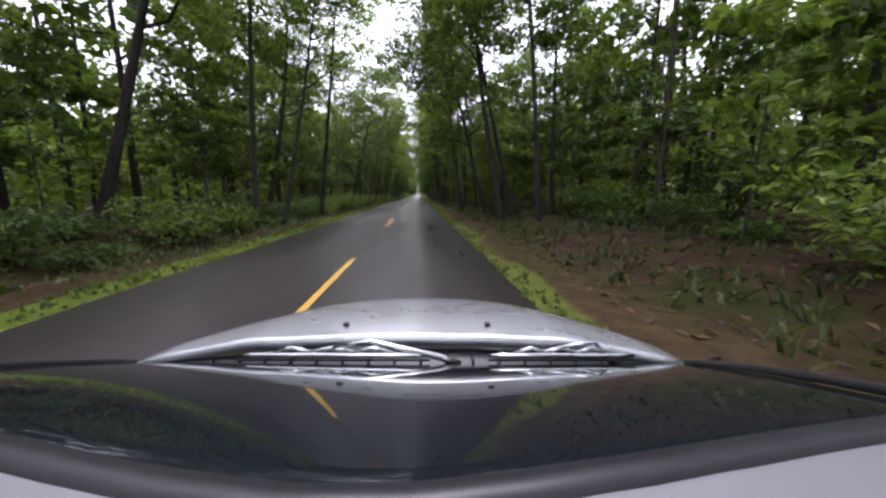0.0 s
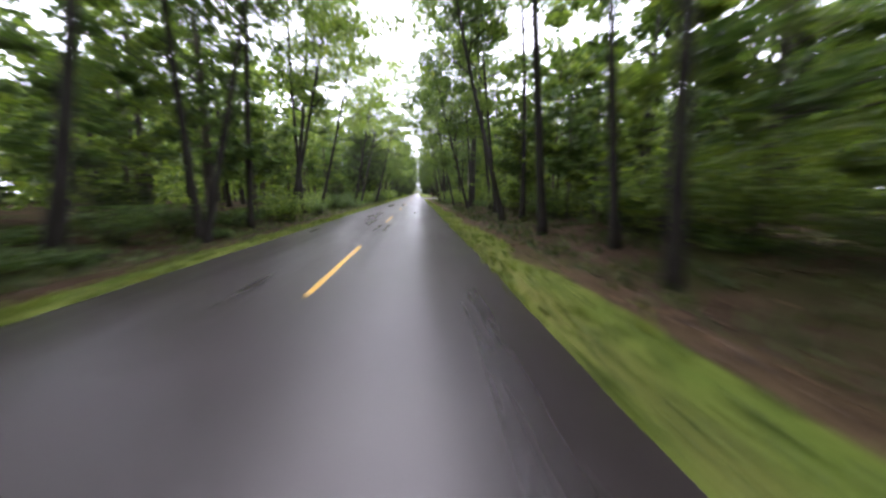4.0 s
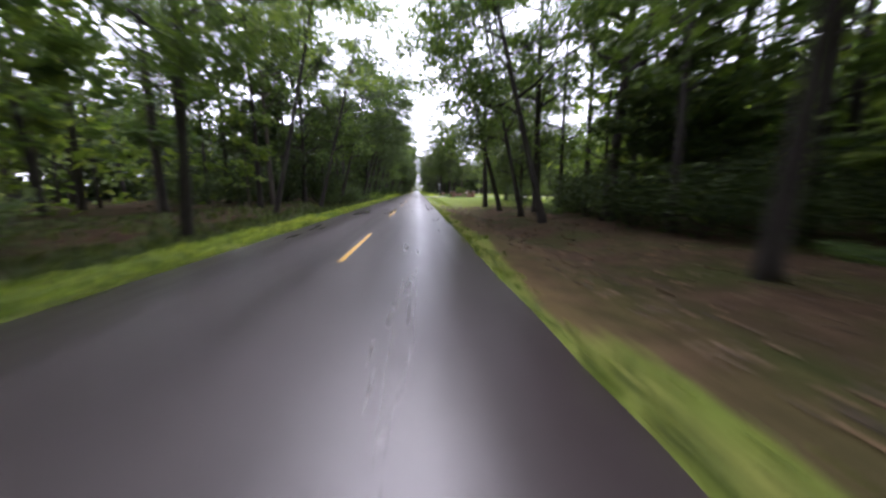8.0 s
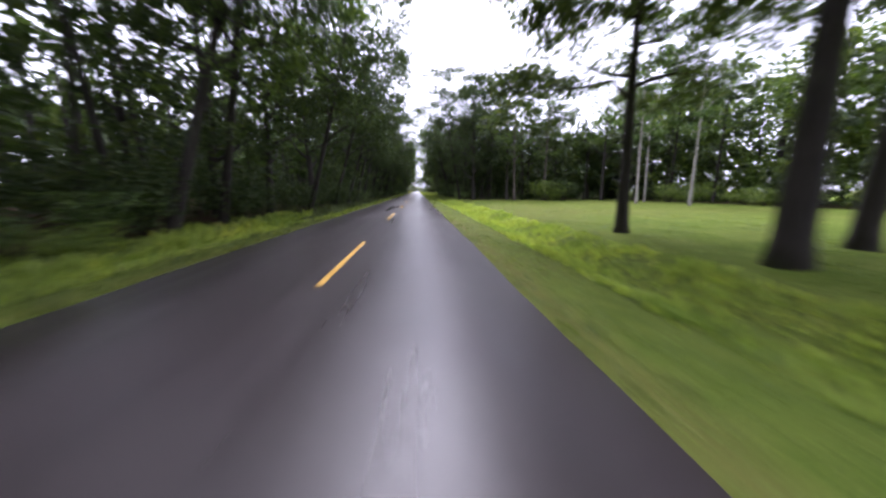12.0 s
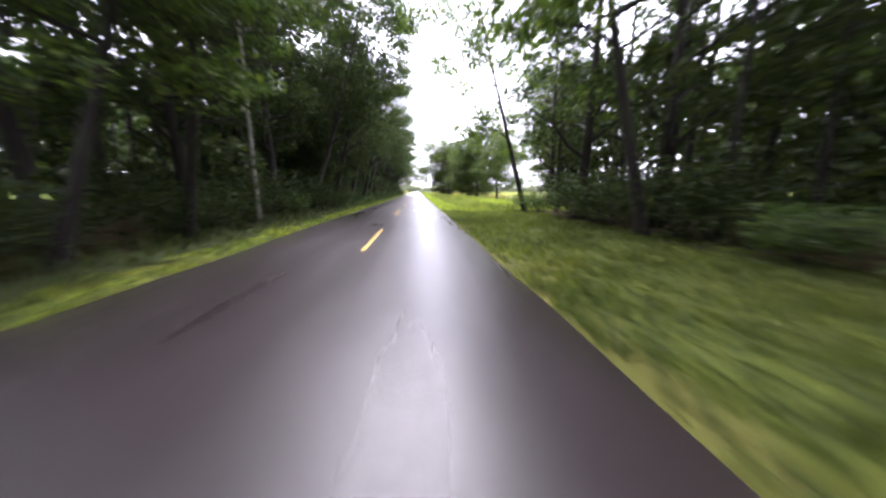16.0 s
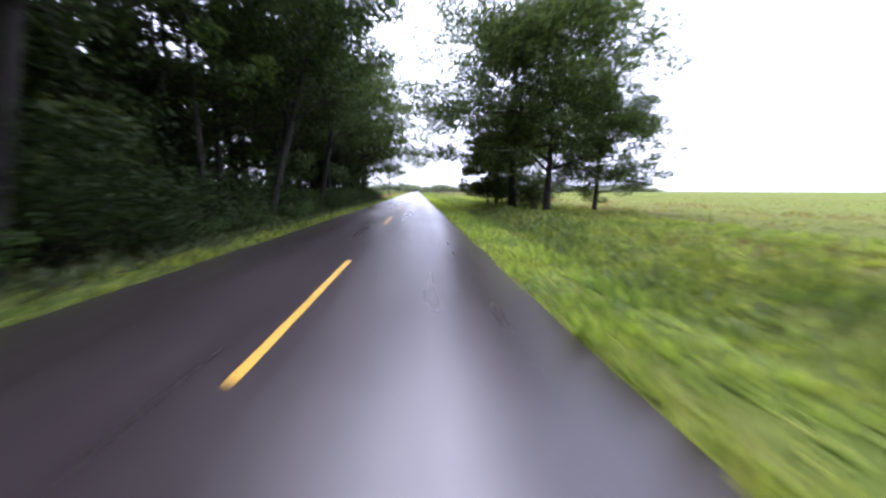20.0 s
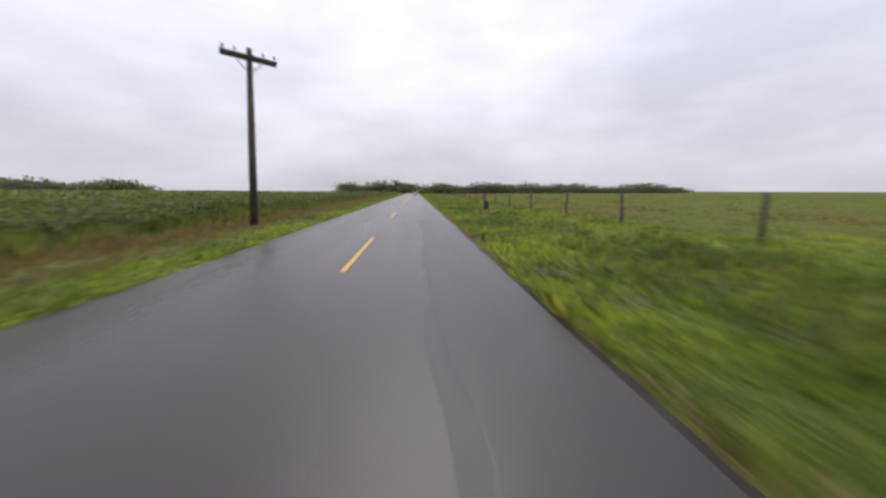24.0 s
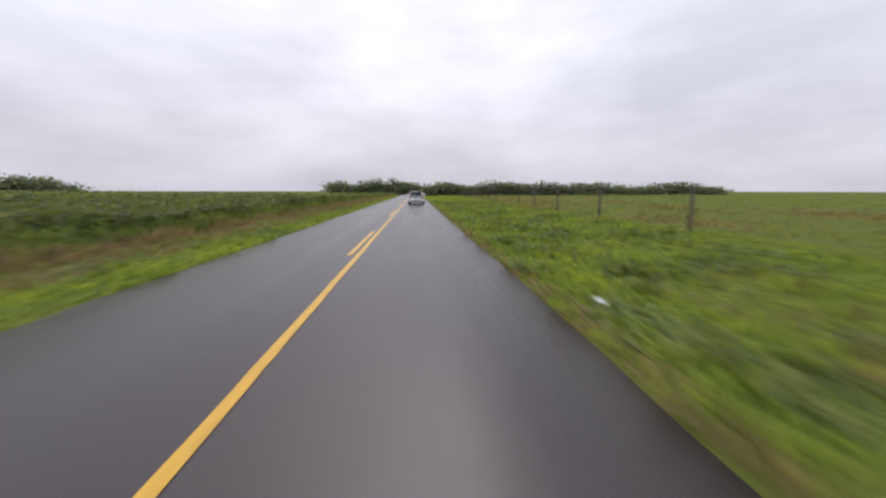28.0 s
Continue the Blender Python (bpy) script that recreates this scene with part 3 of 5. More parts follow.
        x += rc.uniform(-0.05, 0.05)
        y += 0.22
    part("tar_crack", crack("tar_crack", pts, 0.015), "tar", road, "dark crack along the lane")

# ---- trees ----
def grow(seed, height, trunk_r, crown_lo, crown_r, limbs, clumps, per, leaf, lean=(0, 0), bark="bark", leafmat="leaf_oak",
         shape="forest", twig=True, droop=(1.7, 0.36)):
    """Trunk with limbs, and a crown of leaf sprays gathered in clumps round the limb ends. Returns the two meshes."""
    rng = np.random.default_rng(seed)
    bend = rng.normal(size=2) * 0.012 * height
    def axis(u):
        return Vector((lean[0] * height * u + bend[0] * math.sin(u * 3.1) , lean[1] * height * u + bend[1] * math.sin(u * 2.3), height * u))
    n = 9
    pts = [axis(i / (n - 1) * 0.96) for i in range(n)]
    rad = [trunk_r * (1.0 - 0.86 * (i / (n - 1)) ** 0.8) for i in range(n)]
    rad[0] *= 1.45
    pts.insert(1, axis(0.025))
    rad.insert(1, trunk_r * 1.05)
    pts[0] = pts[0] - Vector((0, 0, 0.25))
    stem = tube(pts, rad, 9)
    pieces, boughs = [], []
    ends = []
    for k in range(limbs):
        u = crown_lo / height + (0.93 - crown_lo / height) * (k + rng.uniform(0.1, 0.9)) / limbs
        g = k * 2.4 + rng.uniform(-0.5, 0.5)
        spread = 1.0 - abs((u - crown_lo / height) / (1 - crown_lo / height) - (0.38 if shape != "oak" else 0.3)) ** 1.3 * (1.0 if shape == "forest" else 0.85)
        reach = crown_r * max(0.3, spread) * rng.uniform(0.65, 1.05)
        rise = reach * (rng.uniform(0.25, 0.7) if shape == "forest" else rng.uniform(-0.05, 0.5))
        a = axis(u)
        if shape == "oak":
            rise = max(rise, droop[0] + 0.6 + (droop[1] + 0.14) * reach - a.z)
        r0 = trunk_r * (1 - 0.86 * u ** 0.8) * 0.55
        d = Vector((math.cos(g), math.sin(g), 0))
        mid = a + d * reach * 0.5 + Vector((0, 0, rise * 0.62))
        end = a + d * reach + Vector((0, 0, rise + (-0.12 * reach if shape == "oak" else 0)))
        q = a + d * reach * 0.25 + Vector((0, 0, rise * 0.28)) + Vector(rng.normal(size=3) * 0.06 * reach)
        bough = [tube([a, q, mid, end], [r0, r0 * 0.75, r0 * 0.5, 0.012], 6 if shape == "oak" else 5, False)]
        ends += [mid, end, (mid + end) / 2]
        for _ in range(2 if twig else 0):
            e2 = mid + Vector(rng.normal(size=3)) * reach * 0.33
            if shape == "oak":
                e2.z = max(e2.z, mid.z if droop[1] > 0.3 else 0, droop[0] + 0.2 + droop[1] * math.hypot(e2.x, e2.y))
            bough.append(tube([mid, (mid + e2) / 2 + Vector((0, 0, 0.1)), e2], [r0 * 0.4, r0 * 0.25, 0.008], 4, False))
            ends.append(e2)
        pieces += bough
        boughs.append(join_geo(bough))
    top = axis(0.97)
    ends += [top, top + Vector((0.4, 0.2, -0.7))]
    trunk = mesh_of("trunk", *stem, bark, True)
    if shape == "oak":
        limbs_me = [mesh_of("limb", *g, bark, True) for g in boughs]
    else:
        limbs_me = [mesh_of("branchwork", *join_geo(pieces), bark, True)]
    ends = np.array([tuple(e) for e in ends])
    cl = ends[rng.integers(0, len(ends), clumps)] + rng.normal(size=(clumps, 3)) * (crown_r * 0.14, crown_r * 0.14, crown_r * 0.10)
    if shape == "oak":
        cl[:, 2] = np.maximum(cl[:, 2], droop[0] + droop[1] * np.hypot(cl[:, 0], cl[:, 1]))
    rad_c = rng.uniform(0.55, 1.15, clumps) * crown_r * (0.145 if shape == "oak" else 0.2)
    idx = rng.integers(0, clumps, clumps * per)
    off = rng.normal(size=(len(idx), 3))
    off /= np.linalg.norm(off, axis=1)[:, None]
    off *= (rng.uniform(0.25, 1.0, len(idx)) ** 0.5)[:, None]
    pos = cl[idx] + off * rad_c[idx][:, None] * (1.25, 1.25, 0.62)
    lv, lf = leaf_quads(rng, pos, leaf * rng.uniform(0.6, 1.25, len(idx)), 0.35)
    return [("trunk", trunk)] + [(me.name.split(".")[0], me) for me in limbs_me] + [("crown", mesh_of("crown", lv, lf, leafmat))]


PROTO = {}


def tree_kind(key, name, label, **kw):
    """Tree kinds are grown once; every tree of a kind shares the two meshes."""
    PROTO[key] = (name, label, grow(**kw))


tree_kind("f1", "forest_tree", "tall forest tree with a grey-brown trunk and airy green crown", seed=11, height=21, trunk_r=0.24, crown_lo=6.5, crown_r=4.9, limbs=16, clumps=56, per=120, leaf=0.17)
tree_kind("f2", "forest_tree", "tall slim forest tree with dark bark and green leaves", seed=12, height=19, trunk_r=0.19, crown_lo=5.0, crown_r=4.2, limbs=16, clumps=52, per=120, leaf=0.17, bark="bark_dark", leafmat="leaf_oak")
tree_kind("f3", "forest_tree", "leaning forest tree with a dark trunk and bright leaves", seed=13, height=17, trunk_r=0.21, crown_lo=6.0, crown_r=4.6, limbs=14, clumps=54, per=120, leaf=0.17, lean=(0.13, 0.0), leafmat="leaf_bright", bark="bark_dark")
tree_kind("f4", "forest_tree", "stout forest tree with rough bark and a broad green crown", seed=14, height=22, trunk_r=0.34, crown_lo=7.0, crown_r=5.8, limbs=18, clumps=64, per=120, leaf=0.17, bark="bark_dark")
tree_kind("f5", "forest_tree", "young forest tree with leaves low down its thin trunk", seed=15, height=12, trunk_r=0.11, crown_lo=2.2, crown_r=3.2, limbs=16, clumps=46, per=120, leaf=0.17, leafmat="leaf_bright")
tree_kind("f6", "forest_tree", "slender forest tree with pale bark among darker trees", seed=16, height=16, trunk_r=0.12, crown_lo=6.0, crown_r=3.3, limbs=13, clumps=40, per=120, leaf=0.17, bark="bark_pale", leafmat="leaf_shrub")
tree_kind("d1", "edge_tree", "dense dark tree at the wood's edge, leafy to the ground", seed=21, height=18, trunk_r=0.27, crown_lo=2.4, crown_r=5.2, limbs=22, clumps=88, per=120, leaf=0.17, bark="bark_dark", leafmat="leaf_dark_shaded")
tree_kind("d2", "edge_tree", "leafy green tree leaning out over the road", seed=22, height=16, trunk_r=0.22, crown_lo=3.4, crown_r=5.2, limbs=20, clumps=84, per=120, leaf=0.17, lean=(0.07, 0.0), leafmat="leaf_dark_shaded", bark="bark_dark")
tree_kind("f7", "forest_tree", "forest tree leaning over the road with a loose bright crown", seed=23, height=17, trunk_r=0.17, crown_lo=7.5, crown_r=5.4, limbs=16, clumps=56, per=120, leaf=0.17, lean=(0.24, 0.02), leafmat="leaf_bright", bark="bark_dark")
tree_kind("f8", "forest_tree", "tall forest tree whose high crown reaches out over the road", seed=26, height=22, trunk_r=0.14, crown_lo=9.0, crown_r=5.2, limbs=18, clumps=64, per=120, leaf=0.17, lean=(0.12, 0.0), leafmat="leaf_oak", bark="bark_dark")
tree_kind("d3", "edge_tree", "dark leafy tree arching out over the road", seed=24, height=17, trunk_r=0.21, crown_lo=4.6, crown_r=5.0, limbs=22, clumps=92, per=120, leaf=0.17, lean=(0.27, 0.0), leafmat="leaf_dark_shaded", bark="bark_dark")
tree_kind("d4", "edge_tree", "green leafy tree arching out over the road", seed=25, height=17, trunk_r=0.19, crown_lo=4.6, crown_r=5.0, limbs=20, clumps=80, per=120, leaf=0.17, lean=(0.27, 0.0), leafmat="leaf_oak", bark="bark_dark")
tree_kind("o1", "oak_tree", "spreading roadside oak with a broad open crown", seed=31, height=15.5, trunk_r=0.31, crown_lo=2.8, crown_r=7.4, limbs=26, clumps=340, per=125, leaf=0.16, shape="oak", bark="bark_dark", leafmat="leaf_field")
tree_kind("o2", "oak_tree", "field oak with drooping lower limbs and gaps in its crown", seed=32, height=12.5, trunk_r=0.26, crown_lo=1.9, crown_r=6.4, limbs=24, clumps=400, per=115, leaf=0.17, shape="oak", droop=(1.15, 0.12), bark="bark_dark", leafmat="leaf_field")
tree_kind("d5", "understorey_tree", "dark low tree under the wood's edge, leafy to the ground", seed=39, height=7.5, trunk_r=0.09, crown_lo=0.8, crown_r=2.7, limbs=20, clumps=80, per=120, leaf=0.15, bark="bark_dark", leafmat="leaf_dark_shaded")
tree_kind("o4", "young_oak", "young oak with a round dense crown, leafy almost to the grass", seed=37, height=6.6, trunk_r=0.13, crown_lo=1.0, crown_r=2.9, limbs=20, clumps=150, per=120, leaf=0.13, shape="oak", droop=(0.85, 0.06), bark="bark_dark", leafmat="leaf_field")
tree_kind("o5", "oak_tree", "old oak whose long limbs arch out over the road", seed=38, height=16.5, trunk_r=0.36, crown_lo=4.4, crown_r=9.6, limbs=26, clumps=430, per=130, leaf=0.17, shape="oak", droop=(3.2, 0.36), bark="bark_dark", leafmat="leaf_field")
tree_kind("o3", "lawn_tree", "tall open-crowned tree standing on the lawn", seed=33, height=19, trunk_r=0.27, crown_lo=5.0, crown_r=6.0, limbs=20, clumps=210, per=110, leaf=0.18, shape="oak", bark="bark_dark", leafmat="leaf_field")
tree_kind("g1", "forest_tree", "forest tree standing back in the wood", seed=17, height=19, trunk_r=0.2, crown_lo=4.0, crown_r=4.2, limbs=12, clumps=44, per=28, leaf=0.42, bark="bark_dark", leafmat="leaf_oak", twig=False)
tree_kind("g2", "forest_tree", "younger forest tree standing back in the wood", seed=18, height=14, trunk_r=0.13, crown_lo=2.5, crown_r=3.4, limbs=12, clumps=40, per=28, leaf=0.38, leafmat="leaf_bright", twig=False)
tree_kind("g3", "edge_tree", "dark tree standing back in the wood", seed=19, height=17, trunk_r=0.22, crown_lo=2.5, crown_r=4.6, limbs=14, clumps=56, per=28, leaf=0.42, bark="bark_dark", leafmat="leaf_dark_shaded", twig=False)
tree_kind("p1", "pine_tree", "tall pine with a bare trunk and ragged top", seed=41, height=23, trunk_r=0.22, crown_lo=9, crown_r=4.4, limbs=20, clumps=100, per=110, leaf=0.19, shape="oak", bark="bark", leafmat="needle")
tree_kind("b1", "sapling", "small leafy sapling in the undergrowth", seed=51, height=5.5, trunk_r=0.05, crown_lo=0.9, crown_r=1.9, limbs=12, clumps=30, per=30, leaf=0.22, leafmat="leaf_bright", twig=False)
tree_kind("b2", "sapling", "spindly sapling with spread layers of leaves", seed=52, height=7.5, trunk_r=0.06, crown_lo=1.8, crown_r=2.4, limbs=12, clumps=32, per=32, leaf=0.24, leafmat="leaf_shrub", twig=False)


def shrub(seed, r, h, n, leaf, leafmat):
    rng = np.random.default_rng(seed)
    pieces, tips = [], []
    for k in range(7):
        g = k * 0.9 + rng.uniform(-0.3, 0.3)
        e = Vector((math.cos(g) * r * 0.75, math.sin(g) * r * 0.75, h * rng.uniform(0.55, 0.95)))
        pieces.append(tube([Vector((0.05 * math.cos(g), 0.05 * math.sin(g), -0.1)), e * 0.5 + Vector((0, 0, 0.15 * h)), e], [0.025, 0.016, 0.006], 5, False))
        tips += [e, e * 0.6]
    tips = np.array([tuple(t) for t in tips])
    c = tips[rng.integers(0, len(tips), n)] + rng.normal(size=(n, 3)) * (r * 0.28, r * 0.28, h * 0.17)
    c[:, 2] = np.clip(c[:, 2], 0.05, h * 1.1)
    lv, lf = leaf_quads(rng, c, leaf * rng.uniform(0.6, 1.3, n), 0.5)
    sv, sf = join_geo(pieces)
    return [("stem_clump", mesh_of("stem_clump", sv, sf, "bark_dark", True)), ("foliage", mesh_of("foliage", lv, lf, leafmat))]


SHRUBS = {
    "s1": ("shrub", "low leafy shrub on the wood's edge", shrub(61, 1.2, 1.3, 900, 0.13, "leaf_shrub")),
    "s2": ("bramble_bush", "bright green bramble bush beside the verge", shrub(62, 1.5, 1.7, 1150, 0.135, "leaf_bright")),
    "s3": ("dark_bush", "dark rounded bush under the trees", shrub(63, 1.8, 2.3, 1500, 0.14, "leaf_dark_shaded")),
    "s4": ("fern_clump", "spreading fern clump on the forest floor", shrub(64, 1.0, 0.6, 480, 0.145, "leaf_shrub")),
}
PLANTED = []


def plant(key, x, y, scale=1.0, turn=None, tall=1.0, group="", tilt=0.0, label=""):
    """Stands one tree or shrub on the ground, tilted towards its own x axis."""
    rng = random.Random(int(x * 131 + y * 17) & 0xffff)
    src = PROTO.get(key) or SHRUBS[key]
    z = float(land(np.array([x]), np.array([y]))[0])
    top = new(src[0])
    g = rng.uniform(0, 360) if turn is None else turn
    top.matrix_basis = pose(x, y, z - 0.03, 0, 0, g) @ pose(0, 0, 0, 0, tilt, 0) @ Matrix.Diagonal((scale, scale, scale * tall, 1))
    tagged(top, label or src[1], "tree" if key in PROTO else "bush", group)
    for nm, me in src[2]:
        ob = part(nm, me, "", top)
        if nm in ("branchwork", "stem_clump"):
            ob["kind"] = "stuff"
    PLANTED.append((x, y))
    return top


def free(x, y, gap):
    return all((x - a) ** 2 + (y - b) ** 2 > gap * gap for a, b in PLANTED)


# trees that stand out beside the road: kind, offset, distance along, scale, turn
MARKED = [
    ("f3", 6.6, 19.6, 1.05, 165), ("f1", 13.5, 15.5, 1.1, 0), ("f4", -14.5, 47.2, 1.0, 40),
    ("f1", -8.4, 44.2, 0.9, 80), ("f2", 7.6, 42.4, 1.0, 10), ("f3", 5.9, 58.6, 0.95, 170), ("f2", -15.2, 78, 1.1, 0),
    ("f3", -11.8, 80.6, 1.1, 15), ("f2", -9.4, 87.5, 0.8, 60), ("f4", 7.2, 68.6, 0.75, 0), ("f3", 10.8, 83, 1.1, 190),
    ("f4", -13.7, 110.5, 0.9, 0), ("f2", -8.9, 106.5, 0.9, 0), ("f1", -9.6, 118.6, 0.9, 30), ("f2", 8.3, 100.7, 1.0, 0),
    ("f4", 10.6, 107, 0.8, 60), ("f6", 10.5, 192.6, 1.0, 0), ("f4", -10.2, 188.5, 0.85, 0), ("f2", -11.6, 193.8, 1.0, 0),
    ("f4", 8.65, 207.9, 0.6, 90), ("d4", 12.5, 205.0, 1.0, 100), ("f4", 16.0, 207.5, 0.9, 0), ("f4", 7.6, 199.2, 0.8, 10), ("f2", 8.8, 224.6, 0.8, 0), ("f4", 11.2, 243.8, 0.9, 0),
    ("f2", 12.7, 252.9, 1.0, 0), ("f4", 16.4, 243.3, 1.0, 0), ("f2", -11.2, 245.6, 1.1, 0), ("f2", -9.6, 252.5, 1.0, 0),
    ("f2", -9.8, 269.3, 1.0, 0), ("f4", -8.6, 274.8, 0.8, 0),
    ("o1", 13.8, 266.1, 0.92, 20), ("f4", 8.0, 258.6, 0.7, 250), ("o2", 15.1, 277.3, 0.95, 70), ("o2", 18.7, 290.2, 0.62, 140),
    ("f5", 15.6, 296.4, 0.75, 0), ("o3", 13.3, 335, 1.05, 0), ("p1", 22, 329.5, 1.0, 30), ("o3", 11.2, 326.6, 0.9, 110),
    ("o3", 9.2, 339, 0.85, 200), ("o3", 9.1, 333.3, 1.22, 260), ("f6", 27.0, 364, 1.3, 0), ("f6", 29.3, 359, 1.2, 90), ("f6", 33, 371, 1.2, 40),
    ("f6", -6.7, 439.3, 1.05, 0),
    ("d1", 14.6, 453.5, 1.0, 40), ("o1", 18.0, 459.5, 0.95, 40), ("d1", 21.0, 464, 0.95, 0), ("o2", 22.5, 469, 0.95, 100), ("o2", 16.9, 486.2, 0.96, 10), ("o2", 14.8, 495.4, 1.08, 160),
    ("o2", 13.6, 502.0, 0.74, 230), ("o4", 8.3, 532.2, 1.0, 30), ("o5", 9.5, 528.1, 1.0, 100), ("o1", 10.9, 524.2, 0.92, 210),
    ("o2", 15.0, 525.0, 0.7, 300), ("o2", 13.2, 540.5, 0.8, 10), ("o4", 9.9, 535.4, 1.15, 130),
    ("o1", -7.2, 556.5, 1.25, 20), ("o1", -9.4, 563, 0.85, 60), ("o1", -7.0, 546, 1.25, 85), ("d2", -7.6, 536, 1.0, 0), ("d1", -10.4, 541, 1.1, 0), ("d1", -12.0, 549.5, 1.1, 90), ("d1", -9.8, 531, 1.05, 30), ("d1", -12.5, 558, 1.0, 200),
]
plant("f3", -11.2, 14.1, 1.15, 10, group="roadside trees", tilt=9)
for key, x, y, sc, turn in MARKED:
    plant(key, x, y, sc, turn, group="roadside trees")

rw = random.Random(77)


def in_drive(x, y):
    if x < 0:
        return False
    return 301 < y < 313 or (203 < y < 226 if x < 8.5 else 210.5 < y < 223.5 and x < 30)


def row_of_trees(side, y0, y1, x0, x1, step, kinds, gap, sc=(0.8, 1.15)):
    y = y0
    while y < y1:
        x = side * rw.uniform(x0, x1)
        yy = y + rw.uniform(-0.4, 0.4) * step
        if free(x, yy, gap) and not in_drive(x, yy) and not (0 < x < 10 and 0 < yy < 8) and not (-9 < x < 0 and -1 < yy < 17):
            if 0 < x < 8 and 8 <= yy < 13:
                PLANTED.append((x, yy))  # this gap stays open
                x += 13
            k = rw.choice(kinds)
            plant(k, x, yy, rw.uniform(*sc), turn=(0 if side < 0 else 180) + rw.uniform(-50, 50) if k in ("d2", "d3", "d4", "f3", "f7", "f8") else None,
                  tall=rw.uniform(0.92, 1.1), group="trees of the roadside wood")
        y += step


WOOD = ["f1", "f2", "f2", "f3", "f4", "f5", "f6"]
# trees that lean in over the road
row_of_trees(-1, 8, 165, 5.9, 6.8, 9.0, ["f7", "f7", "f3", "d4"], 2.6, (0.85, 1.1))
row_of_trees(1, 12, 185, 5.9, 6.9, 10.0, ["f7", "f7", "f3", "d4"], 2.6, (0.85, 1.1))
row_of_trees(-1, 165, 262, 6.4, 7.2, 9.0, ["d4", "d4", "f7"], 2.4, (0.9, 1.1))
row_of_trees(-1, 262, 440, 6.4, 7.4, 7.5, ["d3", "d3", "d4"], 2.4, (0.9, 1.15))
row_of_trees(-1, 440, 552, 6.4, 7.4, 7.0, ["d3"], 2.4, (0.9, 1.15))
row_of_trees(1, 229, 258, 7.6, 9.0, 6.5, ["d4", "f7", "d4"], 2.0, (0.85, 1.0))
row_of_trees(1, 388, 444, 8.6, 9.4, 9.0, ["d3", "d3", "d4"], 2.4, (0.9, 1.1))
# left side, front and second rows; further on denser, with shade put into a darker leaf green
row_of_trees(-1, -22, 160, 7.2, 10.0, 5.4, WOOD + ["f5"], 3.0)
row_of_trees(-1, -20, 160, 11.5, 17.0, 4.4, ["g1", "g2", "g1", "f2"], 2.6)
row_of_trees(-1, 0, 165, 8.8, 13.0, 6.0, ["f5", "b2", "f5"], 1.5, (0.7, 1.0))
row_of_trees(1, 10, 190, 9.0, 13.0, 6.0, ["f5", "b2", "f5"], 1.5, (0.7, 1.0))
row_of_trees(-1, 440, 560, 9.5, 12.5, 4.5, ["d1", "d1", "g3"], 2.2, (0.95, 1.2))
row_of_trees(-1, 160, 262, 7.6, 10.5, 4.6, ["d1", "f2", "f5", "f1", "d2"], 3.0, (0.75, 1.05))
row_of_trees(-1, 160, 262, 11.5, 17.0, 4.6, ["g1", "g2", "g1", "f2"], 2.6)
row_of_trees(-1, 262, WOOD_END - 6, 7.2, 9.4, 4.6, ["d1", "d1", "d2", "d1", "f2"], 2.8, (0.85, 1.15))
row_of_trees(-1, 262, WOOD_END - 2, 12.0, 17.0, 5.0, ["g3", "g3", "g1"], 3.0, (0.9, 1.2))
# right side
row_of_trees(1, -22, 190, 7.0, 10.2, 5.4, WOOD + ["f5"], 3.0)
row_of_trees(1, -20, 190, 11.5, 17.0, 4.4, ["g1", "g2", "g1", "f2"], 2.6)
row_of_trees(1, 190, 256, 9.0, 12.5, 4.2, ["f2", "f4", "f2", "f1"], 2.4, (0.8, 1.0))
row_of_trees(1, 190, 258, 14.0, 20.0, 3.4, ["g1", "f2", "g3"], 2.2, (0.8, 1.05))
row_of_trees(1, 384, 445, 9.6, 12.0, 4.2, ["d1", "d1", "d2", "d1"], 2.8, (0.9, 1.15))
row_of_trees(1, 382, 452, 14.0, 19.0, 4.0, ["g3", "g3", "d1"], 3.0, (0.9, 1.2))
# the wood behind the lawn
row_of_trees(1, 262, 384, 37.0, 44.0, 5.0, ["g1", "g1", "g3", "g2"], 3.5, (0.9, 1.15))
for x in range(16, 40, 5):
    plant(rw.choice(["d1", "f4", "d2", "f1"]), x + rw.uniform(-1, 1), 380 + rw.uniform(-3, 3), rw.uniform(0.8, 1.05), group="trees behind the lawn")

# undergrowth along the wood's edge
def undergrowth(side, y0, y1, x0, x1, step, kinds, sc=(0.7, 1.2)):
    y = y0
    while y < y1:
        x = side * rw.uniform(x0, x1)
        if not in_drive(x, y):
            k = rw.choice(kinds)
            plant(k, x, y + rw.uniform(-0.8, 0.8), rw.uniform(*sc), group="undergrowth of the wood's edge")
        y += step


undergrowth(-1, -10, 200, 7.4, 9.5, 3.4, ["s1", "s4", "s4", "b1", "b2"])
undergrowth(-1, -8, 196, 6.3, 8.0, 2.1, ["s4", "s4", "s1", "s2"], (0.6, 1.0))
undergrowth(1, 8, 150, 8.2, 10.2, 2.2, ["s4", "s1", "b1", "b2"], (0.7, 1.1))
undergrowth(-1, 0, 262, 10.0, 14.0, 4.2, ["b1", "b2", "s3", "b2"])
undergrowth(-1, 200, 231, 6.3, 7.2, 2.6, ["s2", "s2", "s1"], (0.9, 1.4))
undergrowth(-1, 196, 236, 6.9, 8.0, 2.4, ["s2", "s1", "s2", "b1"], (0.8, 1.3))
undergrowth(-1, 262, WOOD_END, 6.8, 8.0, 2.6, ["s1", "s3", "s3", "s3"], (0.6, 1.1))
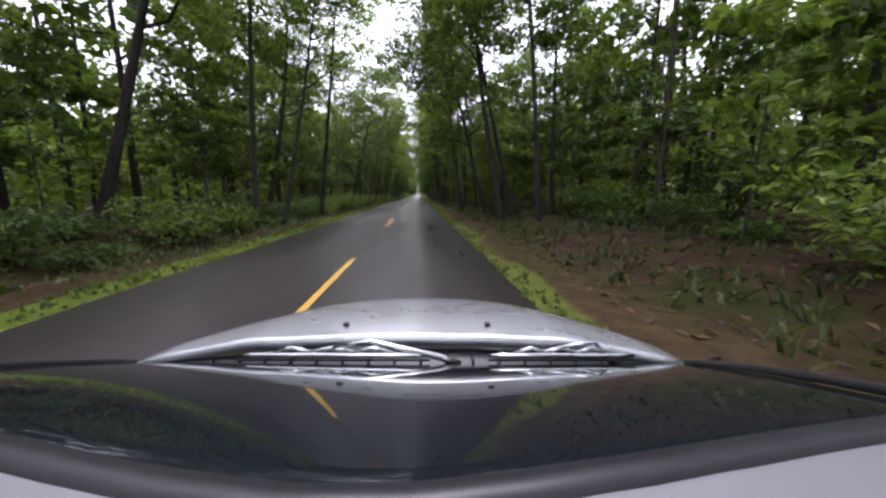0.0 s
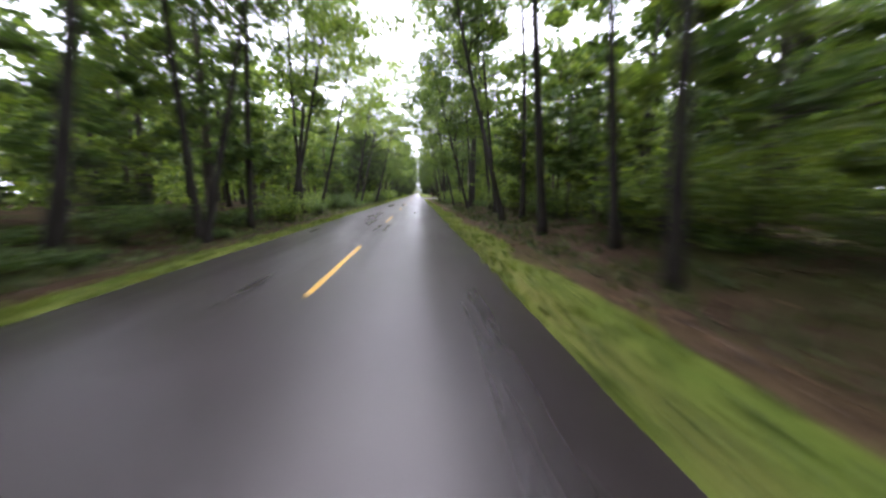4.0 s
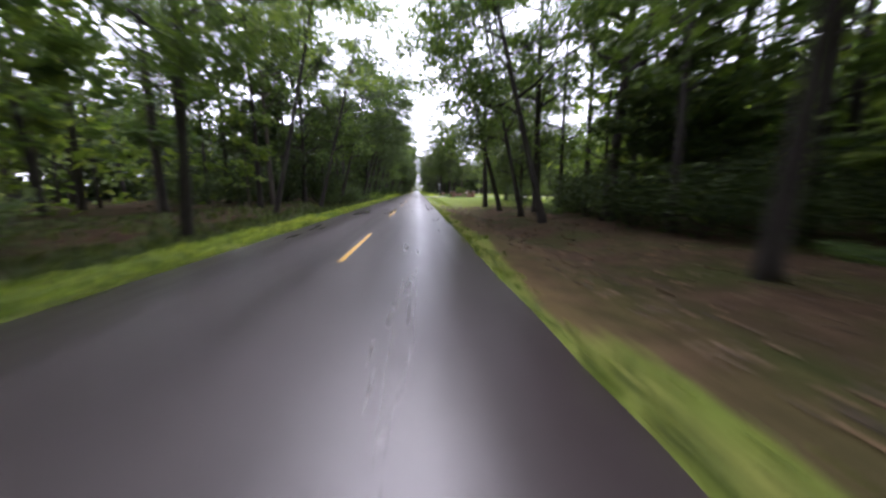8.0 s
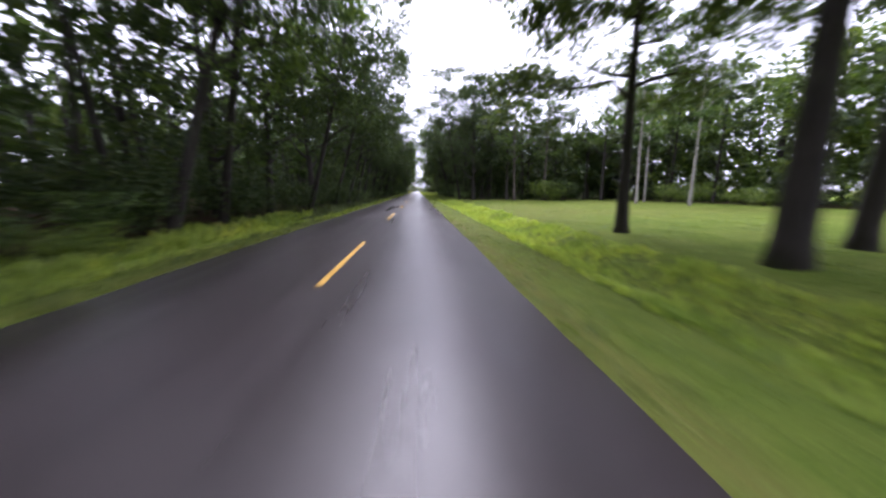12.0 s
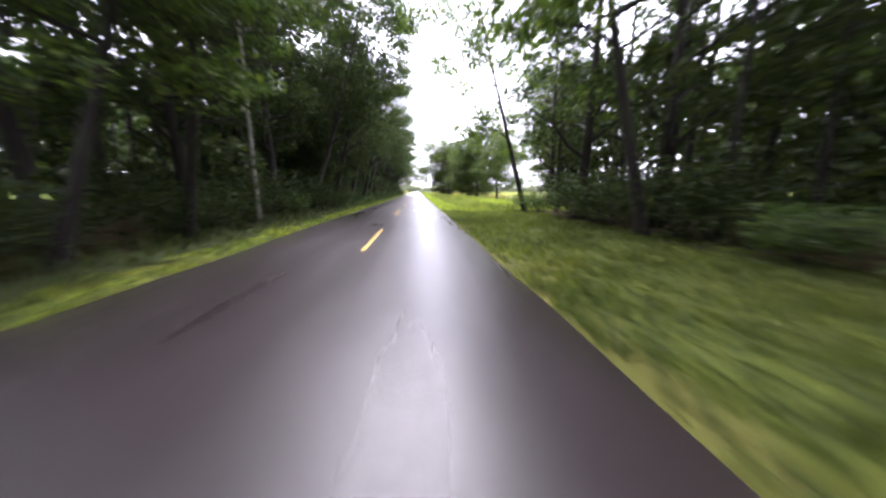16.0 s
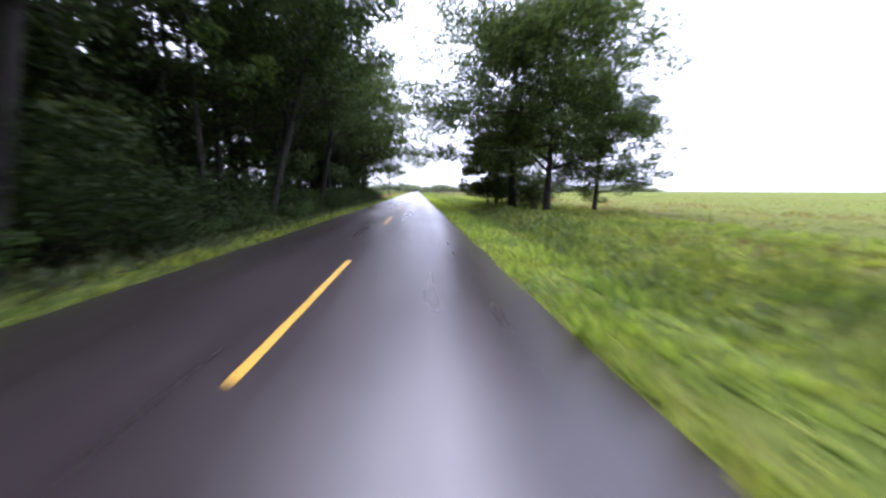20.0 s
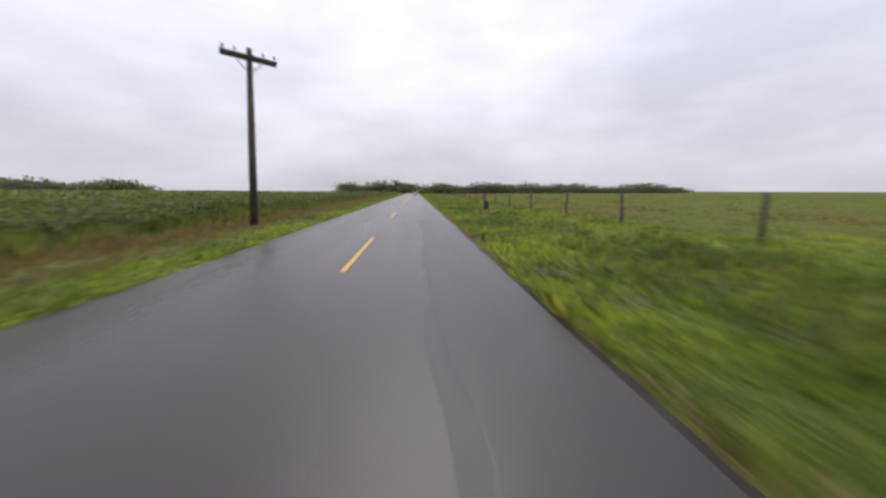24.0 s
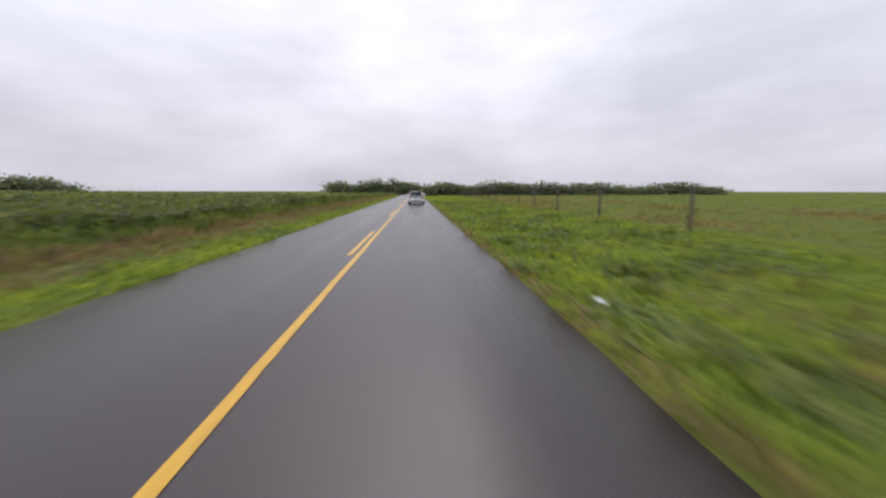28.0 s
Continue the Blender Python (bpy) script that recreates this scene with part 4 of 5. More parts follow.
undergrowth(-1, 284, 336, 6.2, 7.2, 3.2, ["s2", "s4", "s2"], (0.5, 0.9))
undergrowth(1, 228, 256, 13.0, 19.0, 1.3, ["s3", "s1", "b1", "b2"], (0.8, 1.3))
undergrowth(-1, 262, WOOD_END, 9.5, 12.0, 3.6, ["s3", "s3", "b2"], (0.9, 1.5))
undergrowth(1, -10, 186, 8.4, 11.0, 3.4, ["s1", "s4", "b1", "b2", "s2"])
undergrowth(1, 92, 140, 7.6, 9.6, 1.9, ["b1", "b2", "s2", "b1"], (0.8, 1.3))
undergrowth(1, 150, 200, 7.0, 9.0, 2.6, ["s4", "s2", "s4"], (0.7, 1.2))
undergrowth(1, 0, 190, 12.0, 16.0, 4.4, ["b1", "b2", "s3", "b2"])
undergrowth(1, 227, 258, 10.5, 13.0, 2.2, ["s4", "s1", "s4", "s3"], (0.6, 1.0))
undergrowth(1, 386, 446, 9.0, 10.5, 2.6, ["s3", "s1", "s3"], (0.8, 1.2))
undergrowth(1, 262, 384, 35.0, 38.0, 4.0, ["s3", "s2", "b1"], (0.9, 1.5))
for x, y, k, sc in ((14.8, 452, "s3", 1.2), (17.2, 455, "s3", 1.3), (19.5, 460.5, "s3", 1.3), (21.8, 465, "s3", 1.2), (16, 449, "s3", 1.2), (21, 376, "s2", 1.6), (24, 377, "s3", 1.3), (15.2, 500.6, "s3", 0.8), (12.7, 501.8, "s3", 1.2), (14.3, 503.4, "s3", 1.3), (16.4, 494.6, "s3", 1.0), (12.2, 531, "s3", 0.9), (9.6, 536.5, "s3", 1.0), (10.8, 526.5, "s3", 0.9), (9.4, 530.6, "s3", 0.75), (11.2, 528.8, "s3", 0.8)):
    plant(k, x, y, sc, group="bushes by the field trees")


# tall trees close to the road whose crowns nearly meet above it
row_of_trees(-1, -30, 62, 6.3, 7.4, 7.5, ["f8", "f8", "f7"], 0.8, (0.95, 1.12))
row_of_trees(1, -30, 58, 6.8, 7.8, 7.5, ["f8", "f8", "f7"], 0.8, (0.95, 1.12))
row_of_trees(-1, 66, 178, 6.2, 7.2, 6.5, ["f8"], 0.8, (0.95, 1.12))
row_of_trees(1, 62, 188, 6.6, 7.6, 6.5, ["f8"], 0.8, (0.95, 1.12))
# dark thickets, shade put into their leaf colour: the left wood beside the field oaks, and behind the side road
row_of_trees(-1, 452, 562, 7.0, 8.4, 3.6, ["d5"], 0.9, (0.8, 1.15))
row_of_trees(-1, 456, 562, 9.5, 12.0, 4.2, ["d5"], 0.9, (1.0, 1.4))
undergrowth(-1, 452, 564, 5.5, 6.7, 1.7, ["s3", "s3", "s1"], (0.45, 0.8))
row_of_trees(1, 226, 258, 12.0, 18.0, 3.0, ["d1", "d5", "g3"], 1.4, (0.85, 1.1))
row_of_trees(1, 184, 209, 13.0, 20.0, 3.0, ["d1", "d5", "g3"], 1.4, (0.85, 1.1))

# the depth of the wood: far trunks and leaves that nobody could count
def deep_wood(name, side, y0, y1, x0, x1, trunks, leaves, seed, lo=0.0, hi=19.0, leaf=0.62, mat="leaf_oak"):
    rng = np.random.default_rng(seed)
    pieces = []
    for _ in range(trunks):
        x, y = side * rng.uniform(x0, x1), rng.uniform(y0, y1)
        if in_drive(x, y):
            continue
        z = float(land(np.array([x]), np.array([y]))[0]) - 0.2
        h, r = rng.uniform(12, 19), rng.uniform(0.08, 0.24)
        dx, dy = rng.normal(size=2) * 0.6
        pieces.append(tube([(x, y, z), (x + dx * 0.4, y + dy * 0.4, z + h * 0.5), (x + dx, y + dy, z + h)], [r * 1.2, r * 0.8, r * 0.2], 6, False))
    tv, tf = join_geo(pieces)
    thing = tagged(new(name), "shady depth of the mixed wood with many thin trunks", "woods", kind="stuff")
    tagged(part("far_trunks", mesh_of("far_trunks", tv, tf, "bark_dark", True), "", thing), kind="stuff")
    n = leaves
    nb = n // 26
    cb = np.stack([side * rng.uniform(x0, x1 + 6, nb), rng.uniform(y0, y1, nb), lo + rng.uniform(0.0, 1.0, nb) * (hi - lo)], -1)
    keep = np.array([not (in_drive(c[0], c[1]) and c[2] < 5) for c in cb])
    cb = cb[keep]
    idx = rng.integers(0, len(cb), n)
    p = cb[idx] + rng.normal(size=(n, 3)) * (1.1, 1.1, 0.6)
    p[:, 2] = np.maximum(p[:, 2], 0.15)
    lv, lf = leaf_quads(rng, p, leaf * rng.uniform(0.6, 1.3, n), 0.3)
    tagged(part("far_leaves", mesh_of("far_leaves", lv, lf, mat), "", thing), kind="stuff")


for side, y_end in ((-1, 262), (1, 258)):
    deep_wood("deep_wood", side, -30, y_end, 15, 34, 190, 46000, 101 + side, lo=0.3, hi=9.0, leaf=0.50, mat="leaf_bright")
    deep_wood("deep_wood", side, -30, y_end, 15, 36, 60, 46000, 111 + side, lo=5.0, hi=18.0, leaf=0.58, mat="leaf_oak")
    deep_wood("deep_wood", side, -60, y_end, 40, 50, 30, 44000, 121 + side, lo=0.0, hi=13.0, leaf=1.3, mat="leaf_oak")
# these stretches use the leaf green darkened for shade
deep_wood("deep_wood", -1, 262, WOOD_END - 4, 14, 32, 150, 44000, 102, lo=0.2, hi=13.0, leaf=0.62, mat="leaf_dark_shaded")
deep_wood("deep_wood", -1, 262, WOOD_END - 2, 32, 42, 40, 30000, 106, lo=0.0, hi=12.0, leaf=1.3, mat="leaf_dark_shaded")
deep_wood("deep_wood", -1, 258, WOOD_END - 1, 9.0, 14.5, 40, 34000, 108, lo=0.3, hi=7.0, leaf=0.34, mat="leaf_dark_shaded")
deep_wood("deep_wood", 1, 382, 447, 11.0, 15.0, 12, 8000, 109, lo=0.3, hi=7.0, leaf=0.34, mat="leaf_dark_shaded")
deep_wood("deep_wood", 1, 188, 258, 20, 34, 60, 16000, 110, lo=0.3, hi=8.0, leaf=0.45, mat="leaf_dark_shaded")
deep_wood("deep_wood", 1, 380, 462, 17, 30, 50, 18000, 104, lo=0.2, hi=13.0, leaf=0.62, mat="leaf_dark_shaded")
deep_wood("deep_wood", 1, 382, 464, 30, 38, 20, 9000, 107, lo=0.0, hi=12.0, leaf=1.3, mat="leaf_dark_shaded")
deep_wood("deep_wood", 1, 250, 400, 40, 54, 60, 62000, 105, lo=0.0, hi=17.0, leaf=0.6, mat="leaf_oak")


def far_wood(name, pts, height, depth, n, seed, leaf=2.2):
    """A distant wood along a line of (x, y): an uneven band of big leaf sprays."""
    rng = np.random.default_rng(seed)
    pts = np.array(pts, float)
    u = rng.uniform(0, len(pts) - 1.001, n)
    i = u.astype(int)
    fr = (u - i)[:, None]
    base = pts[i] * (1 - fr) + pts[i + 1] * fr
    lump = 0.74 + 0.20 * np.sin(u * 7.1 + seed) + 0.16 * np.sin(u * 31.0 + 2) + 0.09 * np.sin(u * 77.0)
    base = base + rng.normal(size=(n, 2)) * depth
    z = land(base[:, 0], base[:, 1]) + rng.uniform(0, 1, n) ** 0.7 * height * lump
    lv, lf = leaf_quads(rng, np.column_stack([base, z]), leaf * rng.uniform(0.6, 1.3, n), 0.2, 1.1)
    tagged(part(name, mesh_of(name, lv, lf, "hazed_far_leaf"), ""), "distant line of woods beyond the fields, paled for haze in its colour", "woods", kind="stuff")


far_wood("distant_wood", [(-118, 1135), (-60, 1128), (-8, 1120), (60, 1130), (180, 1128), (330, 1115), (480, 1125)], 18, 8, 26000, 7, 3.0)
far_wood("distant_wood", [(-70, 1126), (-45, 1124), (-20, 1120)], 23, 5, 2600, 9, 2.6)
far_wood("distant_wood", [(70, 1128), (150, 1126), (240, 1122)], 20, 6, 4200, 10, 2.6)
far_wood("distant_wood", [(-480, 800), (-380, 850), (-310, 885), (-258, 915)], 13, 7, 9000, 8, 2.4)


# ---- grass, weeds, crop: stuff ----
def tufts(name, label, n, pick, height, spread, mat, seed, blades=3, category="grass", width=0.024):
    """Many little fans of bent blades on the ground."""
    rng = np.random.default_rng(seed)
    x, y = pick(rng, n)
    z = land(x, y) - 0.01
    n = len(x)
    V, Fc = [], []
    for k in range(blades):
        g = rng.uniform(0, 2 * math.pi, n)
        h = height * rng.uniform(0.5, 1.25, n) * (1.0 + 0.55 * np.sin(x * 2.1 + 1.3 * np.sin(y * 0.9)) * np.sin(y * 1.7 + np.sin(x * 1.2)))
        l = spread * rng.uniform(0.3, 1.2, n)
        dx, dy = np.cos(g), np.sin(g)
        bx, by = x + rng.normal(size=n) * spread * 0.4, y + rng.normal(size=n) * spread * 0.4
        w = width * rng.uniform(0.7, 1.6, n)
        v = np.empty((n, 4, 3))
        v[:, 0] = np.stack([bx - dy * w, by + dx * w, z], -1)
        v[:, 1] = np.stack([bx + dy * w, by - dx * w, z], -1)
        v[:, 2] = np.stack([bx + dx * l * 0.45 + dy * w * 0.8, by + dy * l * 0.45 - dx * w * 0.8, z + h * 0.7], -1)
        v[:, 3] = np.stack([bx + dx * l, by + dy * l, z + h], -1)
        V.append(v.reshape(-1, 3))
    V = np.concatenate(V)
    f = np.arange(len(V)).reshape(-1, 4)
    return tagged(part(name, mesh_of(name, V, f, mat), ""), label, category, kind="stuff")


def verge_pick(side, y0, y1, x0, x1, power=1.0):
    def pick(rng, n):
        x = side * (x0 + (x1 - x0) * rng.uniform(0, 1, n) ** power)
        y = rng.uniform(y0, y1, n)
        ok = ~((x > 0) & (((y > 204) & (y < 225.5)) | ((y > 301) & (y < 313.5))))
        return x[ok], y[ok]
    return pick


def clump_pick(side, y0, y1, x0, x1):
    """Gathers plants into patches a metre or so across."""
    def pick(rng, n):
        m = n // 24
        cx, cy = rng.uniform(x0, x1, m), rng.uniform(y0, y1, m)
        k = rng.integers(0, m, n)
        r = rng.uniform(0.15, 0.6, m)[k]
        x = np.clip(cx[k] + rng.normal(size=n) * r, x0 - 0.2, x1 + 1)
        return side * x, cy[k] + rng.normal(size=n) * r
    return pick


def strip_pick(y0, y1):
    """Thick at the road's edge, thinning out at the strip's uneven border."""
    def pick(rng, n):
        x, y = verge_pick(1, y0, y1, 3.12, 5.4, 1.5)(rng, n)
        ok = x < verge_right(y) + rng.normal(size=len(x)) * 0.18
        return x[ok], y[ok]
    return pick


tufts("verge_grass", "green grass strip along the road's edge, toned down for shade", 15000, verge_pick(-1, -5, 570, 3.12, 4.05), 0.11, 0.09, "verge_blade", 1)
tufts("verge_grass", "green grass strip along the road's edge, toned down for shade", 13000, strip_pick(-5, 258), 0.11, 0.09, "verge_blade", 2)
tufts("verge_grass", "wider green verge beside the wood", 9000, verge_pick(-1, 262, 345, 3.9, 6.2), 0.12, 0.1, "blade", 17)
tufts("verge_grass", "lime-green grass strip below the dark wood", 8000, verge_pick(-1, 345, 560, 3.12, 4.3), 0.11, 0.1, "blade", 32)
tufts("meadow_weeds", "longer grass along the shallow ditch of the lawn", 9000, verge_pick(1, 318, 384, 4.8, 7.6), 0.15, 0.13, "blade", 18)
tufts("verge_grass", "wide bright verge under the left wood", 9000, verge_pick(-1, 188, 262, 3.3, 5.7), 0.13, 0.11, "blade", 24)
tufts("tall_weeds", "lime-green weeds along the foot of the wood", 5200, verge_pick(-1, 296, 348, 4.9, 7.0), 0.38, 0.26, "blade", 25, category="weeds", width=0.035)
tufts("meadow_weeds", "longer dull grass in the furrow along the lawn", 2600, verge_pick(1, 262, 300, 4.5, 5.1), 0.10, 0.12, "weed", 19, category="weeds")
tufts("lawn_grass", "mown green lawn beside the entrance drive", 44000, verge_pick(1, 256, 384, 3.2, 22, 1.6), 0.03, 0.09, "lawn_blade", 3)
tufts("verge_grass", "green verge below the dark wood's edge", 26000, verge_pick(1, 380, 450, 3.2, 9.5), 0.12, 0.10, "verge_blade", 4)
tufts("meadow_grass", "lush uneven roadside grass of the field", 34000, verge_pick(1, 446, 580, 3.2, 15, 1.4), 0.17, 0.14, "blade", 5)
tufts("meadow_grass", "lush uneven roadside grass before the fence", 76000, verge_pick(1, 572, 760, 3.2, 12, 1.2), 0.10, 0.08, "blade", 6, width=0.017)
tufts("meadow_weeds", "scattered darker clumps of clover and dock in the verge", 9000, clump_pick(1, 572, 690, 3.6, 10.5), 0.16, 0.2, "weed", 20, category="weeds", width=0.045)
tufts("meadow_weeds", "scattered darker clumps of clover and dock in the verge", 4000, clump_pick(-1, 568, 690, 3.5, 6.0), 0.15, 0.2, "weed", 23, category="weeds", width=0.04)
tufts("pasture_grass", "taller pasture grass beyond the fence", 46000, verge_pick(1, 470, 800, 11, 70, 1.8), 0.13, 0.18, "pasture", 7, width=0.022)
def ripe_pick(y0, y1, x0, x1):
    """Keeps to the ripe patches of the pasture."""
    def pick(rng, n):
        x, y = rng.uniform(x0, x1, n), rng.uniform(y0, y1, n)
        ripe = np.sin(x * 0.55 + 1.7 * np.sin(y * 0.11)) * np.sin(y * 0.27 + 0.8 * np.sin(x * 0.4))
        ok = ripe > rng.uniform(0.1, 0.9, n)
        return x[ok], y[ok]
    return pick


tufts("ripe_grass", "reddish-brown ripe grass in patches of the verge", 30000, ripe_pick(480, 690, 4.8, 30), 0.2, 0.14, "sorrel", 16, width=0.02)
tufts("verge_grass", "mown green verge between road and crop", 26000, verge_pick(-1, 566, 760, 3.15, 5.0), 0.10, 0.09, "blade", 8)
tufts("verge_grass", "duller olive grass between verge and crop", 16000, verge_pick(-1, 566, 760, 4.6, 7.0), 0.13, 0.12, "pasture", 28)
tufts("dry_weeds", "tan dry grass in a strip beside the mown verge", 22000, verge_pick(-1, 562, 760, 4.5, 6.9), 0.16, 0.13, "straw", 29, category="weeds", width=0.014)
tufts("verge_grass", "rank grass at the foot of the wood, its colour darkened for shade", 14000, verge_pick(-1, 345, 568, 3.9, 6.2), 0.16, 0.16, "weed_shaded", 30, width=0.03)
tufts("dry_weeds", "tan dry weeds at the edge of the crop", 9000, verge_pick(-1, 562, 760, 6.3, 7.3), 0.34, 0.14, "straw", 9, category="weeds", width=0.012)
tufts("tall_weeds", "rank green weeds between verge and crop", 12000, verge_pick(-1, 566, 770, 6.9, 8.8), 0.45, 0.28, "weed", 15, category="weeds", width=0.035)
tufts("dry_weeds", "tan grass fringe along the road's edge", 7000, verge_pick(1, 560, 760, 3.12, 3.5), 0.10, 0.1, "straw", 10, category="weeds", width=0.012)
tufts("tall_weeds", "tall green weeds in front of the wood", 9000, verge_pick(-1, 190, 566, 5.2, 7.2), 0.34, 0.25, "weed_shaded", 11, category="weeds", width=0.035)
tufts("forest_herbs", "sparse herbs over the forest floor", 9000, verge_pick(-1, -5, 262, 4.8, 11), 0.20, 0.22, "weed_shaded", 12, category="weeds", width=0.03)
tufts("forest_herbs", "sparse herbs over the forest floor", 7000, verge_pick(1, -5, 200, 4.8, 11), 0.20, 0.22, "weed_shaded", 13, category="weeds", width=0.03)
tufts("meadow_weeds", "rough yellow-green weeds in the ditch", 7000, verge_pick(1, 446, 580, 5, 9), 0.3, 0.25, "weed", 14, category="weeds", width=0.03)


def fallen_leaves(n, pick, seed):
    rng = np.random.default_rng(seed)
    x, y = pick(rng, n)
    v, f = leaf_quads(rng, np.stack([x, y, land(x, y) + 0.02], -1), 0.11 * rng.uniform(0.6, 1.4, len(x)), 3.0)
    tagged(part("fallen_leaves", mesh_of("fallen_leaves", v, f, "leaf_litter"), ""), "brown fallen leaves on the forest floor", "leaf litter", kind="stuff")


fallen_leaves(14000, verge_pick(1, -5, 256, 4.3, 11, 1.3), 21)
fallen_leaves(10000, verge_pick(-1, -5, 262, 4.5, 10, 1.3), 22)


def crop_field(n, seed, x0, x1, y0, y1, power, leaf, hgt):
    """Bushy crop plants in rows that run with the road."""
    rng = np.random.default_rng(seed)
    x = -(x0 + (x1 - x0) * rng.uniform(0, 1, n) ** power)
    x = np.round(x / 0.76) * 0.76 + rng.normal(size=n) * 0.09
    y = rng.uniform(y0, y1, n)
    z = land(x, y) + hgt * rng.uniform(0.25, 1.0, n) ** 0.6 * (0.85 + 0.13 * np.sin(y * 0.7 + x) + 0.12 * np.sin(y * 0.23 - x * 0.4))
    v, f = leaf_quads(rng, np.stack([x, y, z], -1), leaf * rng.uniform(0.6, 1.3, n), 0.6, 1.2)
    tagged(part("crop_field", mesh_of("crop_field", v, f, "crop"), ""), "dark green leafy crop in rows beside the road", "crop", kind="stuff")


crop_field(70000, 31, 8.4, 30, 566, 690, 1.6, 0.19, 1.0)
crop_field(40000, 32, 8.2, 80, 690, 860, 1.5, 0.45, 1.0)
crop_field(40000, 33, 28, 170, 566, 800, 1.3, 0.65, 1.0)


# ---- things along the road ----
def tube_mesh(name, pts, radii, mat, sides=10):
    v, f = tube(pts, radii, sides)
    return mesh_of(name, v, f, mat, True)


# utility poles
def utility_pole(x, y, h, turn=0, lean=0.0, label="weathered wooden utility pole with a crossarm on the grass verge"):
    top = tagged(new("utility_pole"), label, "utility pole")
    top.matrix_basis = pose(x, y, float(land(np.array([x]), np.array([y]))[0]), 0, lean, turn)
    part("pole", tube_mesh("pole", [(0, 0, -0.4), (0, 0, h * 0.5), (0.01, 0, h)], [0.165, 0.14, 0.105], "pole_wood", 12), "", top)
    arm = part("crossarm", box_bm(-1.0, 1.0, -0.17, -0.075, h - 0.42, h - 0.28, 0.012), "pole_wood", top, "grey timber crossarm")
    part("crossarm", box_bm(-1.0, 1.0, 0.075, 0.17, h - 0.42, h - 0.28, 0.012), "pole_wood", top, "grey timber crossarm")
    for sx in (-1, 1):
        part("brace", tube_mesh("brace", [(sx * 0.55, -0.12, h - 0.42), (0.03 * sx, -0.12, h - 0.98)], [0.018, 0.018], "galv", 6), "", top)
    for ox in (-0.9, -0.5, 0.5, 0.9):
        v, f = tube([(ox, -0.12, h - 0.29), (ox, -0.12, h - 0.2), (ox, -0.12, h - 0.19), (ox, -0.12, h - 0.12), (ox, -0.12, h - 0.1)], [0.02, 0.02, 0.055, 0.05, 0.02], 8)
        part("insulator", mesh_of("insulator", v, f, "porcelain", True), "", arm)
    part("ground_wire", tube_mesh("ground_wire", [(0.15, -0.06, 0.0), (0.135, -0.06, 2.6)], [0.012, 0.012], "galv", 5), "", top)
    return top


utility_pole(-5.6, 585.2, 7.2, 30, 3.5)
utility_pole(176, 668, 8.6, 70, 0.0, "distant wooden utility pole in the pasture")
utility_pole(300, 690, 8.6, 70, 0.0, "distant wooden utility pole in the pasture")

# fence along the pasture
FENCE_X, FENCE_STEP = 10.3, 6.15
posts_y = [549.3, 555.4, 561.4, 567.4, 573.2, 578.9, 584.9, 590.3, 595.9, 601.6, 606.9, 613.1, 618.7, 624.9, 630.2, 636.0, 642.4, 648.6, 654.1, 660.8, 667.3]
posts_y += [673.6 + FENCE_STEP * k for k in range(14)]
fence = tagged(new("wire_fence"), "pasture fence of weathered wooden posts and wire", "fence")
rp = random.Random(9)
post_meshes = []
for k in range(4):
    v, f = tube([(0, 0, -0.35), (0.01, 0.0, 0.5), (rp.uniform(-0.02, 0.02), 0.01, 1.44), (rp.uniform(-0.02, 0.02), 0.01, 1.47)], [0.068, 0.065, 0.062, 0.04], 9)
    post_meshes.append(mesh_of("post", v, f, "wood_post", True))
heads = []
for k, y in enumerate(posts_y):
    x = FENCE_X + 0.0007 * (y - 615) ** 2 * (1 if y < 680 else 0.5) + rp.uniform(-0.06, 0.06)
    z = float(land(np.array([x]), np.array([y]))[0])
    p = part("post", post_meshes[k % 4], "", fence)
    p.matrix_basis = pose(x, y, z, rp.uniform(-3, 3), rp.uniform(-3, 3), rp.uniform(0, 360))
    heads.append((x - 0.068, y, z))
for hgt in (0.35, 0.72, 1.1):
    pts = []
    for (x, y, z), (x2, y2, z2) in zip(heads, heads[1:]):
        pts += [(x, y, z + hgt), ((x + x2) / 2, (y + y2) / 2, (z + z2) / 2 + hgt - 0.03)]
    pts.append((heads[-1][0], heads[-1][1], heads[-1][2] + hgt))
    part("wire_strand", tube_mesh("wire_strand", pts, [0.0035] * len(pts), "wire", 4), "", fence)

# feeder can on its post, by the fence
def bin_on_post(x, y):
    z = float(land(np.array([x]), np.array([y]))[0])
    top = tagged(new("post_bin"), "dark green drum-shaped bin strapped to a wooden post", "bin")
    top.matrix_basis = pose(x, y, z, 0, 0, 12)
    prof = [(0.0, 0.19), (0.02, 0.205), (0.06, 0.2), (0.34, 0.205), (0.36, 0.215), (0.38, 0.205), (0.66, 0.2), (0.70, 0.215), (0.73, 0.2), (0.75, 0.12)]
    v, f = tube([(0, 0, a) for a, _ in prof], [r for _, r in prof], 20)
    part("drum", mesh_of("drum", v, f, "bin", True), "", top)
    v, f = tube([(0, 0, 0.735), (0, 0, 0.77), (0, 0, 0.79)], [0.225, 0.22, 0.14], 20)
    part("lid", mesh_of("lid", v, f, "bin", True), "", top)
    v, f = tube([(0.0, 0.26, -0.3), (0.0, 0.26, 1.36), (0.0, 0.26, 1.4)], [0.065, 0.06, 0.04], 9)
    part("post", mesh_of("post", v, f, "wood_post", True), "", top, "weathered round post")
    part("strap", box_bm(-0.215, 0.215, 0.02, 0.33, 0.50, 0.53, 0.004), "black", top)


bin_on_post(7.0, 596.3)

# crumpled paper in the grass
bm = bmesh.new()
bmesh.ops.create_icosphere(bm, subdivisions=2, radius=0.11)
